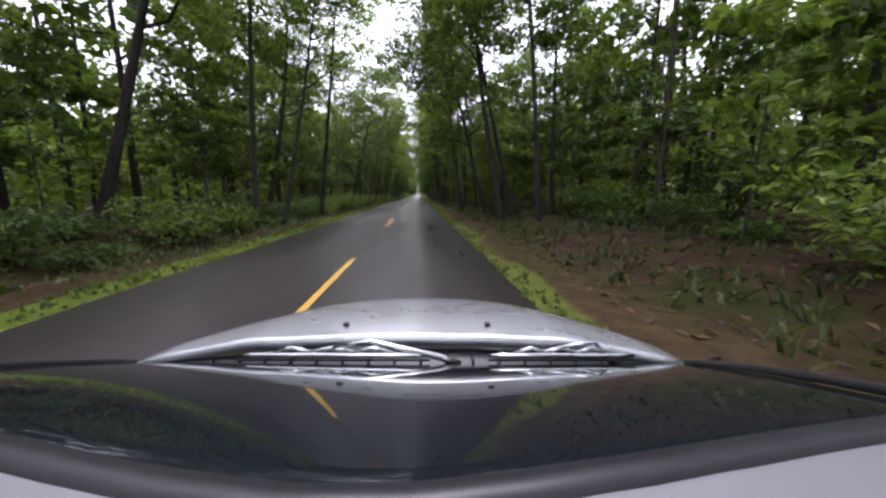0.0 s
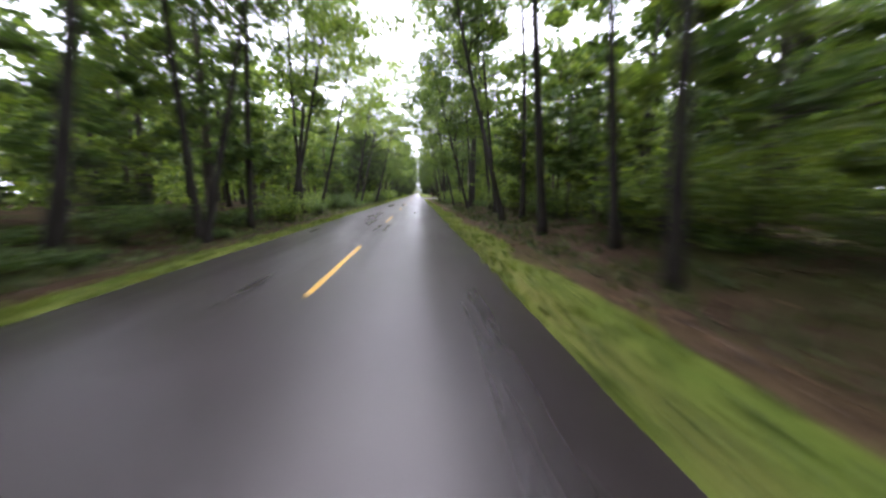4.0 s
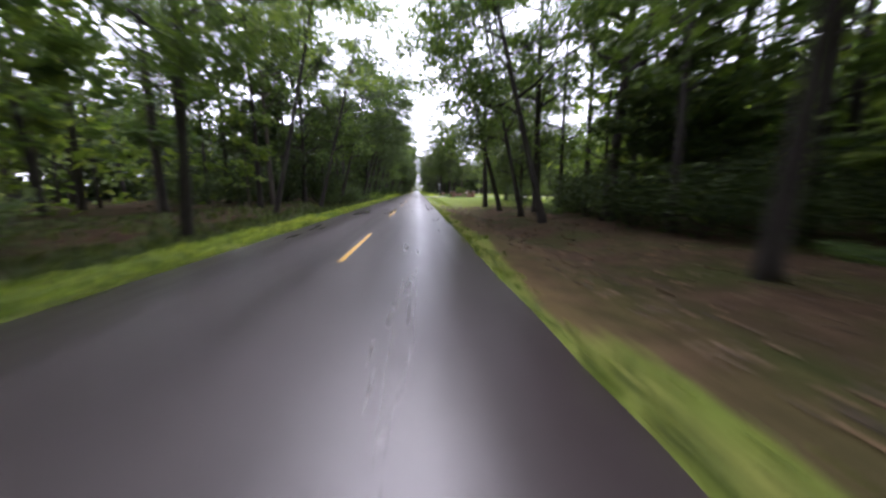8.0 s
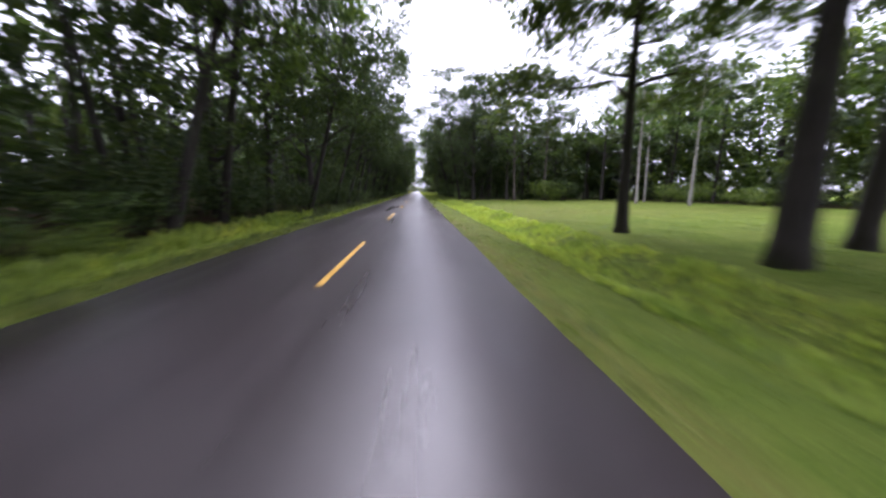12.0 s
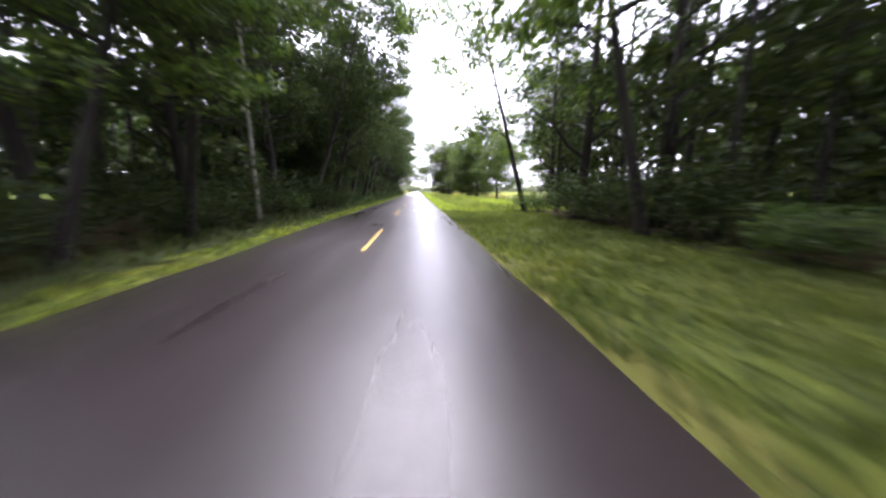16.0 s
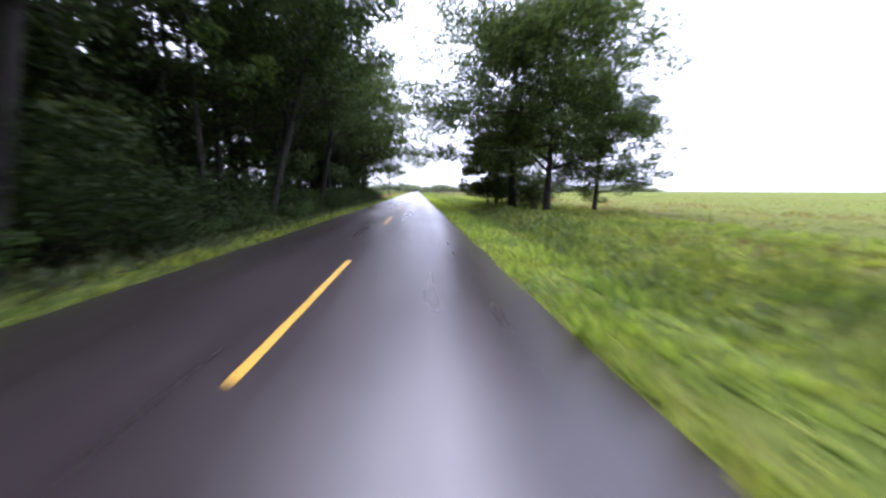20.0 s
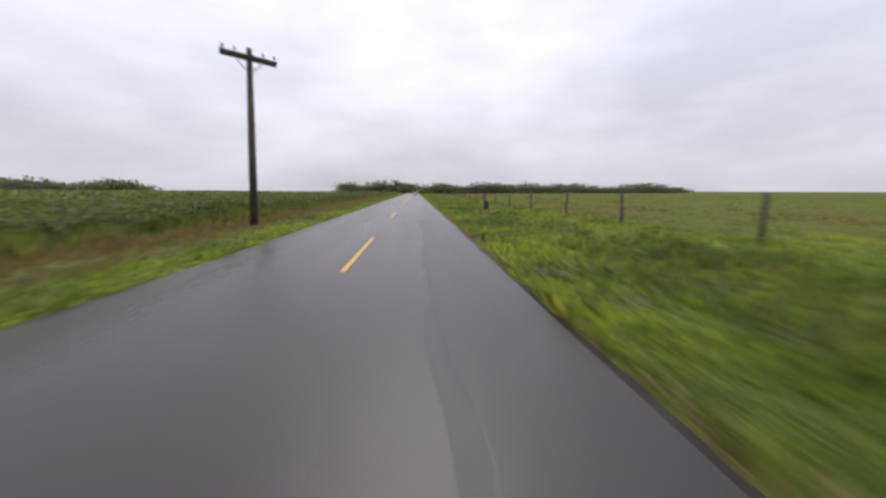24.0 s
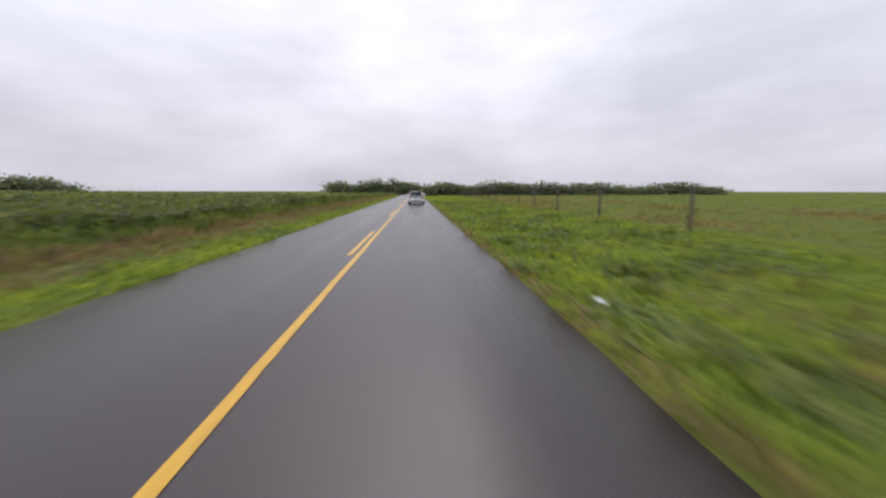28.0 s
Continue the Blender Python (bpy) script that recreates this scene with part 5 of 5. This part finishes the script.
for v in bm.verts:
    v.co *= 0.7 + 0.55 * noise.noise(v.co * 14)
    v.co.z *= 0.55
paper = tagged(part("paper_scrap", bm, "litter_white"), "crumpled white paper scrap lying in the grass", "litter")
paper.location = (3.85, 647.0, float(land(np.array([3.85]), np.array([647.0]))[0]) + 0.04)

# concrete pipe end at the mouth of the side road
culvert = tagged(new("culvert_pipe"), "short grey concrete drain pipe end at the side road's mouth", "drain pipe")
culvert.matrix_basis = pose(4.35, 206.0, float(land(np.array([4.35]), np.array([206.0]))[0]) + 0.03, 0, 0, -50) @ Matrix.Diagonal((0.6, 0.6, 0.6, 1))
vs, fs = [], []
for i, (yy, ro) in enumerate(((-0.3, 0.19), (0.22, 0.19), (0.24, 0.21), (0.34, 0.21), (0.34, 0.14), (-0.3, 0.14))):
    for k in range(18):
        g = 2 * math.pi * k / 18
        vs.append((math.cos(g) * ro, yy, 0.1 + math.sin(g) * ro))
for i in range(6):
    for k in range(18):
        a, b_ = i * 18 + k, i * 18 + (k + 1) % 18
        c, d_ = ((i + 1) % 6) * 18 + (k + 1) % 18, ((i + 1) % 6) * 18 + k
        fs.append((a, b_, c, d_))
part("pipe", mesh_of("pipe", vs, fs, "concrete", True), "", culvert)

# broken twigs on the road's edge
def twig_pile(x, y, seed):
    rg = random.Random(seed)
    top = tagged(new("fallen_branch"), "small broken leafy branch lying on the wet road", "branch")
    top.matrix_basis = pose(x, y, -0.008, 0, 0, rg.uniform(0, 180)) @ Matrix.Diagonal((0.6, 0.6, 0.6, 1))
    for k in range(5):
        g = rg.uniform(-0.7, 0.7)
        p0 = Vector((rg.uniform(-0.3, 0.2), rg.uniform(-0.06, 0.06), 0.02))
        p1 = p0 + Vector((math.cos(g), math.sin(g), 0.12)) * rg.uniform(0.15, 0.4)
        part("twig", tube_mesh("twig", [p0, (p0 + p1) / 2 + Vector((0, 0.02, 0.02)), p1], [0.014, 0.01, 0.004], "bark_dark", 5), "", top)
    ng = np.random.default_rng(seed)
    v, f = leaf_quads(ng, ng.normal(size=(20, 3)) * (0.26, 0.12, 0.02) + (0.05, 0, 0.05), 0.07, 1.2)
    part("leaves", mesh_of("leaves", v, f, "leaf_litter"), "", top)["kind"] = "stuff"


twig_pile(2.7, 254.3, 3)
twig_pile(2.85, 445.0, 4)

# street-name post on the corner of the entrance
sign = tagged(new("street_sign"), "galvanised post with a narrow street-name blade on top", "street sign")
sign.matrix_basis = pose(7.6, 318.4, float(land(np.array([7.6]), np.array([318.4]))[0]), 0, 0, 8)
part("post", tube_mesh("post", [(0, 0, -0.3), (0, 0, 2.95)], [0.032, 0.032], "galv", 10), "", sign)
part("bracket", box_bm(-0.06, 0.06, -0.03, 0.03, 2.93, 3.02, 0.01), "galv", sign)
blade = part("name_blade", box_bm(-0.5, 0.5, -0.012, 0.012, 3.02, 3.16, 0.005), "galv", sign, "narrow grey name blade")
part("lettering_bar", box_bm(-0.36, 0.36, -0.016, -0.0125, 3.06, 3.12), "sign_bar", blade)


# ---- brick entrance walls ----
BR = (0.215, 0.065, 0.1025)
brick_me = []
for k in range(3):
    bm = box_bm(-BR[0] / 2, BR[0] / 2, -0.05, 0.05, -BR[1] / 2, BR[1] / 2, 0.0)
    for v in bm.verts:
        v.co += Vector((random.uniform(-1, 1), random.uniform(-1, 1), random.uniform(-1, 1))) * 0.0025
    me = bpy.data.meshes.new("brick")
    bm.to_mesh(me)
    bm.free()
    me.materials.append(M["brick"])
    brick_me.append(me)


def brick_variation():
    nt = M["brick"].node_tree
    b = nt.nodes["Principled BSDF"]
    old = b.inputs["Base Color"].links[0].from_socket
    info = nt.nodes.new("ShaderNodeObjectInfo")
    tint = ramp(nt, info.outputs["Random"], (0.0, (0.62, 0.58, 0.6)), (0.5, (1.0, 1.0, 1.0)), (1.0, (1.25, 1.1, 0.95)))
    nt.links.new(mixc(nt, 1.0, old, tint, 'MULTIPLY'), b.inputs["Base Color"])


brick_variation()


def brick_face(parent, origin, angle, length, height, offset):
    """Running-bond bricks on one face, a little proud of the mortar core; joined past the first few hundred."""
    course = BR[1] + 0.012
    rows = int(height / course)
    for r in range(rows):
        shift = 0.0 if r % 2 == 0 else 0.5
        n = int(length / (BR[0] + 0.012))
        pitch_ = length / n
        for i in range(n + (1 if shift else 0)):
            cx = (i + 0.5 - shift) * pitch_
            wfac = 0.5 if shift and i in (0, n) else 1.0
            if wfac < 1:
                cx = pitch_ * 0.25 if i == 0 else length - pitch_ * 0.25
            m = Matrix.Translation(origin) @ pose(0, 0, 0, 0, 0, angle) @ Matrix.Translation((cx, offset, (r + 0.5) * course))
            yield parent, m @ Matrix.Diagonal((pitch_ / (BR[0] + 0.012) * wfac * (0.97 if wfac == 1 else 0.92), 1, 1, 1))


def place_bricks(items, limit=300):
    extra_v, extra_f = [], []
    for k, (parent, m) in enumerate(items):
        me = brick_me[(k * 7) % 3]
        if k < limit:
            o = part("brick", me, "", parent)
            o.matrix_local = m
        else:
            o = len(extra_v)
            extra_v += [m @ v.co for v in me.vertices]
            extra_f += [tuple(o + i for i in p.vertices) for p in me.polygons]
    if extra_v:
        tagged(part("brickwork", mesh_of("brickwork", extra_v, extra_f, "brick"), "", items[0][0]), kind="stuff")


def gate_pier(x, y, angle, w, h, label, plaque=False):
    z = float(land(np.array([x]), np.array([y]))[0])
    top = tagged(new("brick_pier"), label, "gate pier", "brick piers of the entrance")
    top.matrix_basis = pose(x, y, z - 0.05, 0, 0, angle)
    part("core", box_bm(-w / 2 + 0.04, w / 2 - 0.04, -w / 2 + 0.04, w / 2 - 0.04, 0, h), "mortar", top)
    items = []
    for s_ in range(4):
        g = s_ * 90
        o = pose(0, 0, 0, 0, 0, g) @ Vector((-w / 2, -w / 2 + 0.05, 0))
        items += list(brick_face(top, o, g, w, h - 0.02, 0.0))
    place_bricks(items, 150)
    cap = part("cap", box_bm(-w / 2 - 0.07, w / 2 + 0.07, -w / 2 - 0.07, w / 2 + 0.07, h, h + 0.09, 0.015), "cap", top, "weathered dark cap")
    part("cap_top", box_bm(-w / 2, w / 2, -w / 2, w / 2, h + 0.09, h + 0.15, 0.02), "cap", top)
    if plaque:
        pl = part("plaque", box_bm(-0.22, 0.22, -w / 2 - 0.03, -w / 2 - 0.004, h - 0.62, h - 0.28, 0.006), "sign_white", top, "small white plaque")
        for i in range(3):
            part("lettering_bar", box_bm(-0.15, 0.15, -w / 2 - 0.034, -w / 2 - 0.031, h - 0.36 - i * 0.085, h - 0.325 - i * 0.085), "sign_bar", pl)
    return top


def wing_wall(pts, h, label):
    """A low curved brick wall through the given points."""
    x, y = pts[0]
    z = float(land(np.array([x]), np.array([y]))[0]) - 0.08
    top = tagged(new("brick_wall"), label, "wall", "brick walls of the entrance")
    top.matrix_basis = pose(x, y, z)
    items = []
    for k, ((ax, ay), (bx, by)) in enumerate(zip(pts, pts[1:])):
        d = Vector((bx - ax, by - ay, 0))
        L = d.length
        g = math.degrees(math.atan2(d.y, d.x))
        o = Vector((ax - x, ay - y, 0))
        m = Matrix.Translation(o) @ pose(0, 0, 0, 0, 0, g)
        part("core", box_bm(0, L, -0.10, 0.10, 0, h - 0.01, 0, None, m), "mortar", top)
        part("coping", box_bm(-0.02, L + 0.02, -0.17, 0.17, h, h + 0.07, 0.012, None, m), "brick", top, "projecting brick coping")
        items += list(brick_face(top, o, g, L, h, -0.085))
        o2 = m @ Vector((L, 0, 0))
        items += list(brick_face(top, o2, g + 180, L, h, -0.085))
    place_bricks(items, 300)


def arc(p0, p1, bow, n):
    a, b = Vector((*p0, 0)), Vector((*p1, 0))
    side = (b - a).cross(Vector((0, 0, 1))).normalized()
    return [tuple((a + (b - a) * (i / n) + side * bow * math.sin(math.pi * i / n))[:2]) for i in range(n + 1)]


gate_pier(14.4, 312.7, -42, 0.7, 1.45, "square brick gate pier with a white plaque", True)
gate_pier(8.6, 319.4, 20, 0.6, 1.0, "short brick end pier of the entrance wall")
wing_wall(arc((8.8, 319.0), (14.1, 313.0), 0.7, 6), 0.66, "low curved red brick wall beside the entrance drive")
gate_pier(9.2, 299.2, -15, 1.0, 1.3, "broad brick end pier of the entrance wall")
wing_wall(arc((9.7, 299.3), (14.0, 303.2), -0.7, 6), 0.85, "low curved red brick wall beside the entrance drive")
gate_pier(14.4, 303.8, -35, 0.68, 1.4, "square brick gate pier at the entrance drive")
for x, y, k, sc in ((8.4, 298.2, "s1", 0.55), (10.4, 299.0, "s4", 0.7), (11.8, 299.9, "s1", 0.5), (9.6, 314.6, "s4", 0.9), (10.4, 314.0, "s4", 0.9), (8.9, 315.2, "s4", 0.8), (12.6, 312.6, "s1", 0.5)):
    plant(k, x, y, sc, label="low planted shrub at the foot of the brick wall", group="planting at the entrance")

# staked sapling by the field trees
stake = tagged(new("tree_stake"), "leaning wooden stakes beside a young tree", "stake")
stake.matrix_basis = pose(11.0, 500.6, float(land(np.array([11.0]), np.array([500.6]))[0]))
for sx in (-0.45, 0.45):
    part("stake", tube_mesh("stake", [(sx, 0, -0.2), (sx * 0.3, 0, 1.7)], [0.035, 0.03], "wood_post", 7), "", stake)
part("rail", tube_mesh("rail", [(-0.3, 0, 0.9), (0.3, 0, 0.95)], [0.025, 0.025], "wood_post", 7), "", stake)


# ---- cars ----
def loft(sections, close=True):
    """Faces through rings of equal length, each a list of points."""
    vs, fs = [], []
    n = len(sections[0])
    for ring in sections:
        vs += ring
    for i in range(len(sections) - 1):
        for k in range(n - (0 if close else 1)):
            k2 = (k + 1) % n
            fs.append((i * n + k, i * n + k2, (i + 1) * n + k2, (i + 1) * n + k))
    return vs, fs


def sheet(name, fn, nu, nv, mat, thick=0.0):
    """A smooth panel: fn(u, v) over the unit square, with a folded-down rim of the given depth."""
    vs = [fn(i / nu, j / nv) for j in range(nv + 1) for i in range(nu + 1)]
    fs = [(j * (nu + 1) + i, j * (nu + 1) + i + 1, (j + 1) * (nu + 1) + i + 1, (j + 1) * (nu + 1) + i) for j in range(nv) for i in range(nu)]
    if thick:
        o = len(vs)
        vs += [(x, y, z - thick) for x, y, z in vs]
        fs += [tuple(o + q for q in reversed(f)) for f in fs]
        rim = [i for i in range(nu + 1)] + [(j + 1) * (nu + 1) - 1 for j in range(1, nv + 1)] + [nv * (nu + 1) + i for i in range(nu - 1, -1, -1)] + [j * (nu + 1) for j in range(nv - 1, 0, -1)]
        fs += [(rim[i], rim[i - 1], o + rim[i - 1], o + rim[i]) for i in range(len(rim))]
    return mesh_of(name, vs, fs, mat, True)


def wheel(parent, x, y, r, w, out):
    hub = new("wheel")
    hub.parent = parent
    hub.matrix_basis = pose(x, y, r)
    prof = [(-w / 2, r * 0.66), (-w / 2 * 0.98, r * 0.93), (-w / 2 * 0.7, r), (w / 2 * 0.7, r), (w / 2 * 0.98, r * 0.93), (w / 2, r * 0.66)]
    vs, fs = loft([[(a, math.cos(g) * q, math.sin(g) * q) for a, q in prof] for g in [2 * math.pi * k / 28 for k in range(29)]])
    part("tyre", mesh_of("tyre", vs, fs, "rubber", True), "", hub)
    pieces = [tube([(out * w * 0.18, 0, 0), (out * w * 0.40, 0, 0)], [r * 0.66, r * 0.64], 24), tube([(out * w * 0.40, 0, 0), (out * w * 0.47, 0, 0)], [r * 0.17, r * 0.14], 12)]
    for k in range(5):
        g = 2 * math.pi * k / 5
        pieces.append(tube([(out * w * 0.42, 0, 0), (out * w * 0.44, math.cos(g) * r * 0.6, math.sin(g) * r * 0.6)], [r * 0.1, r * 0.13], 6))
    v, f = join_geo(pieces)
    part("rim", mesh_of("rim", v, f, "galv", True), "", hub)


def sedan(x, y, label, paint, turn=0.0, z_roof=1.39, own=False, wagon=False, name="car"):
    """A four-door car whose nose points along the road. Its roof's front edge lies at local y = 0."""
    top = tagged(new(name), label, "car")
    top.matrix_basis = pose(x, y, 0.0, 0, 0, turn)
    CW, CZ = (0.94, 0.965) if own else (0.83, 0.965)         # cowl: half width and height
    yc = 0.93                    # cowl, ahead of the roof's edge
    nose = yc + 1.15
    tail = -3.35 if not wagon else -2.75
    # lower body: rings along the length
    rings = []
    L = [(nose + 0.10, 0.30, 0.54, 0.46), (nose + 0.02, 0.24, 0.64, 0.60), (nose - 0.35, 0.2, 0.76, 0.80), (yc, 0.19, CZ - 0.09, CW - 0.02), (0.0, 0.19, 0.95, 0.86),
         (-1.2, 0.19, 0.97, 0.865), (tail + 0.9, 0.2, 0.985, 0.86), (tail + 0.15, 0.24, 0.97, 0.80), (tail, 0.32, 0.90, 0.74)]
    for yy, z0, z1, w in L:
        r = []
        for u, zf in ((-0.94, 0.0), (-1.0, 0.12), (-1.04, 0.45), (-1.03, 0.7), (-0.99, 0.92), (-0.94, 1.0), (0.94, 1.0), (0.99, 0.92), (1.03, 0.7), (1.04, 0.45), (1.0, 0.12), (0.94, 0.0)):
            r.append((u * w, yy, z0 + (z1 - z0) * zf))
        rings.append(r)
    vs, fs = loft(rings)
    fs += [tuple(range(12)), tuple(reversed([8 * 12 + k for k in range(12)]))]
    part("body", mesh_of("body", vs, fs, paint, True), "", top)

    def hood_z(u, v):
        s_ = abs(2 * u - 1)
        return CZ + 0.02 - 0.20 * v ** 1.8 - 0.06 * s_ ** 3 + 0.010 * math.exp(-((s_ - 0.62) / 0.10) ** 2) * (1 - v)

    def hood_fn(u, v):
        s_ = 2 * u - 1
        w = CW + 0.005 - 0.13 * v ** 2.0
        back = yc + 0.07 - 0.07 * s_ * s_
        front = nose - 0.02 - 0.42 * abs(s_) ** 3
        return (s_ * w, back + v * (front - back), hood_z(u, v))
    part("hood", sheet("hood", hood_fn, 28, 22, paint, 0.03), "", top, "smooth silver hood" if own else "")

    # roof
    rl = tail + 0.35 if wagon else -1.75
    def roof_fn(u, v):
        s_ = 2 * u - 1
        w = 0.60 + 0.03 * math.sin(math.pi * v)
        return (s_ * w, rl * v + ((1 - v) * (0.15 * ((s_ - 0.12) ** 2 + 0.006) ** 0.6 - 0.017) if own else 0.0), z_roof + 0.035 * math.sin(math.pi * (0.12 + 0.8 * v)) - 0.02 - 0.055 * abs(s_) ** 3)
    part("roof", sheet("roof", roof_fn, 20, 16, paint, 0.03), "", top)

    # windscreen between cowl and roof
    def screen_fn(u, v):
        s_ = 2 * u - 1
        a = hood_fn(u, 0)
        b = roof_fn(u, 0)
        k = v
        bow = 0.008 * math.sin(math.pi * k)
        ax, ay, az = s_ * (CW - 0.02), yc - 0.01, CZ - 0.035
        return (ax + (b[0] - ax) * k, ay + (b[1] - 0.004 - ay) * k + bow * 0.5, az + (b[2] - 0.012 - az) * k + bow)
    part("windscreen", sheet("windscreen", screen_fn, 20, 14, "glass_dark", 0.006), "", top, "rain-wet dark windscreen")
    pts = [Vector(screen_fn(i / 24, 1.0)) + Vector((0, 0.006, 0.002)) for i in range(25)]
    part("screen_seal", tube_mesh("screen_seal", pts, [0.014] * 25, "black", 6), "", top, "black rubber seal under the roof's edge")
    for u in (0.0, 1.0):
        pts = [Vector(screen_fn(u, i / 10)) + Vector((0.02 * (2 * u - 1), 0, 0.006)) for i in range(11)]
        part("windscreen_pillar", tube_mesh("windscreen_pillar", pts, [0.008 if own else 0.036] * 11, "black" if own else paint, 8), "", top)
    # side glass, rear glass
    for sx in (-1, 1):
        def side_fn(u, v):
            yy = yc - 0.30 + (rl - 0.02 - (yc - 0.30)) * u
            f0 = min(1.0, u / 0.30)
            zt = CZ + (z_roof - 0.07 - CZ) * f0
            return (sx * (0.845 + (0.60 - 0.845) * v * f0), yy, 0.95 + (zt - 0.95) * v)
        part("side_window", sheet("side_window", side_fn, 14, 6, "glass_dark"), "", top)
        part("mirror", box_bm(sx * 0.87 if sx > 0 else -1.03, 1.03 if sx > 0 else -0.87, 0.30, 0.42, 0.96, 1.09, 0.03), paint, top)
        for yd in (-0.1, -1.1):
            part("door_handle", box_bm(sx * 0.885 - 0.012, sx * 0.885 + 0.012, yd - 0.62, yd - 0.46, 0.80, 0.825, 0.006), paint, top)
        part("headlight", box_bm(sx * 0.58 - 0.13, sx * 0.58 + 0.13, nose - 0.22, nose - 0.03, 0.55, 0.68, 0.03), "lamp_clear", top)
        part("tail_light", box_bm(sx * 0.64 - 0.10, sx * 0.64 + 0.10, tail - 0.035, tail + 0.12, 0.72, 0.92, 0.025), "lamp_red", top, "red tail light")
        part("rail_pillar", tube_mesh("rail_pillar", [(sx * 0.60, rl + 0.02, z_roof - 0.06), (sx * 0.74, (rl - 0.62) if not wagon else tail + 0.10, 0.97)], [0.05, 0.06], paint, 7), "", top)
    ye = rl - 0.68 if not wagon else tail + 0.07
    part("rear_window", sheet("rear_window", lambda u, v: ((2 * u - 1) * (0.64 - 0.13 * v), ye + (rl - ye) * v, 0.985 + (z_roof - 0.035 - 0.965) * v + 0.02 * math.sin(math.pi * v)), 12, 6, "glass_dark"), "", top)
    part("rear_bumper", box_bm(-0.80, 0.80, tail - 0.09, tail + 0.12, 0.34, 0.58, 0.05), paint, top)
    part("bumper_strip", box_bm(-0.7, 0.7, tail - 0.095, tail - 0.088, 0.44, 0.49, 0.0), "black", top)
    part("front_bumper", box_bm(-0.74, 0.74, nose + 0.0, nose + 0.16, 0.26, 0.50, 0.05), paint, top)
    part("grille", box_bm(-0.34, 0.34, nose + 0.05, nose + 0.12, 0.53, 0.63, 0.015), "black", top)
    pl = part("number_plate", box_bm(-0.16, 0.16, tail - 0.045, tail - 0.005, 0.66, 0.80, 0.006), "plate", top)
    part("plate_bar", box_bm(-0.12, 0.12, tail - 0.049, tail - 0.046, 0.70, 0.76), "sign_bar", pl)
    for sx in (-1, 1):
        for yy in (nose - 0.62, tail + 0.72):
            wheel(top, sx * 0.78, yy, 0.30, 0.19, sx)
    if own:
        # cowl grille, nozzles and wipers at the foot of the windscreen
        def cowl_fn(u, v):
            s_ = 2 * u - 1
            a = hood_fn(u, 0)
            b = screen_fn(u, 0.0)
            return (s_ * (CW - 0.03), a[1] + 0.005 + (b[1] - 0.02 - a[1]) * v, CZ - 0.045 + 0.02 * (1 - abs(s_) ** 2) - 0.03 * v)
        part("cowl", sheet("cowl", cowl_fn, 24, 4, "black", 0.02), "", top, "black plastic cowl under the wipers")
        for i in range(16):
            u = 0.12 + 0.05 * i
            a, b = Vector(cowl_fn(u, 0.15)), Vector(cowl_fn(u, 0.85))
            part("cowl_slot", tube_mesh("cowl_slot", [a + Vector((0, 0, 0.006)), b + Vector((0, 0, 0.006))], [0.005, 0.005], "black", 5), "", top)
        for sx in (-0.27, 0.29):
            zz = hood_z(sx / CW / 2 + 0.5, 0.11) + 0.008
            part("washer_nozzle", box_bm(sx - 0.011, sx + 0.011, yc + 0.175, yc + 0.195, zz - 0.006, zz + 0.008, 0.003), "black", top, "black washer nozzle")
        for sx, (xa, xb) in enumerate(((-0.57, 0.07), (0.26, 0.74))):
            wp = new("wiper")
            wp.parent = top
            n = 12
            line = []
            for i in range(n + 1):
                x_ = xa + (xb - xa) * i / n
                u = x_ / (CW - 0.05) / 2 + 0.5
                p = Vector(screen_fn(u, 0.045 + 0.02 * math.sin(math.pi * i / n)))
                line.append(p + Vector((0, 0.022, 0.016)))
            part("wiper_blade", tube_mesh("wiper_blade", line, [0.005] + [0.0085] * (n - 1) + [0.005], "chrome", 6), "", wp, "bright wet wiper blade")
            part("rubber_edge", tube_mesh("rubber_edge", [p + Vector((0, -0.01, -0.011)) for p in line], [0.004] * (n + 1), "rubber", 4), "", wp)
            mid = line[n // 2]
            for a_, b_ in ((2, 5), (7, 10), (4, 8)):
                q = [line[a_] + Vector((0, 0.004, 0.004)), (line[a_] + line[b_]) / 2 + Vector((0, 0.012, 0.020)), line[b_] + Vector((0, 0.004, 0.004))]
                part("yoke", tube_mesh("yoke", q, [0.006, 0.008, 0.006], "chrome", 6), "", wp)
            foot = Vector((xb + 0.10 if sx == 0 else xb - 0.02, yc - 0.02, CZ - 0.035))
            part("wiper_arm", tube_mesh("wiper_arm", [foot, foot + Vector((-0.06, -0.01, 0.03)), mid + Vector((0.12, 0.03, 0.035)), mid + Vector((0, 0.012, 0.022))], [0.014, 0.012, 0.009, 0.006], "chrome", 7), "", wp)
    return top


# the silver car that carries the camera, standing where the drive begins, and the white one on the road ahead
sedan(1.425, 0.122, "silver sedan with wet hood and parked wipers on the road", "silver", -4.33, own=True)
sedan(1.45, 681.0, "white estate car with red tail lights on the road ahead", "white_paint", wagon=True)
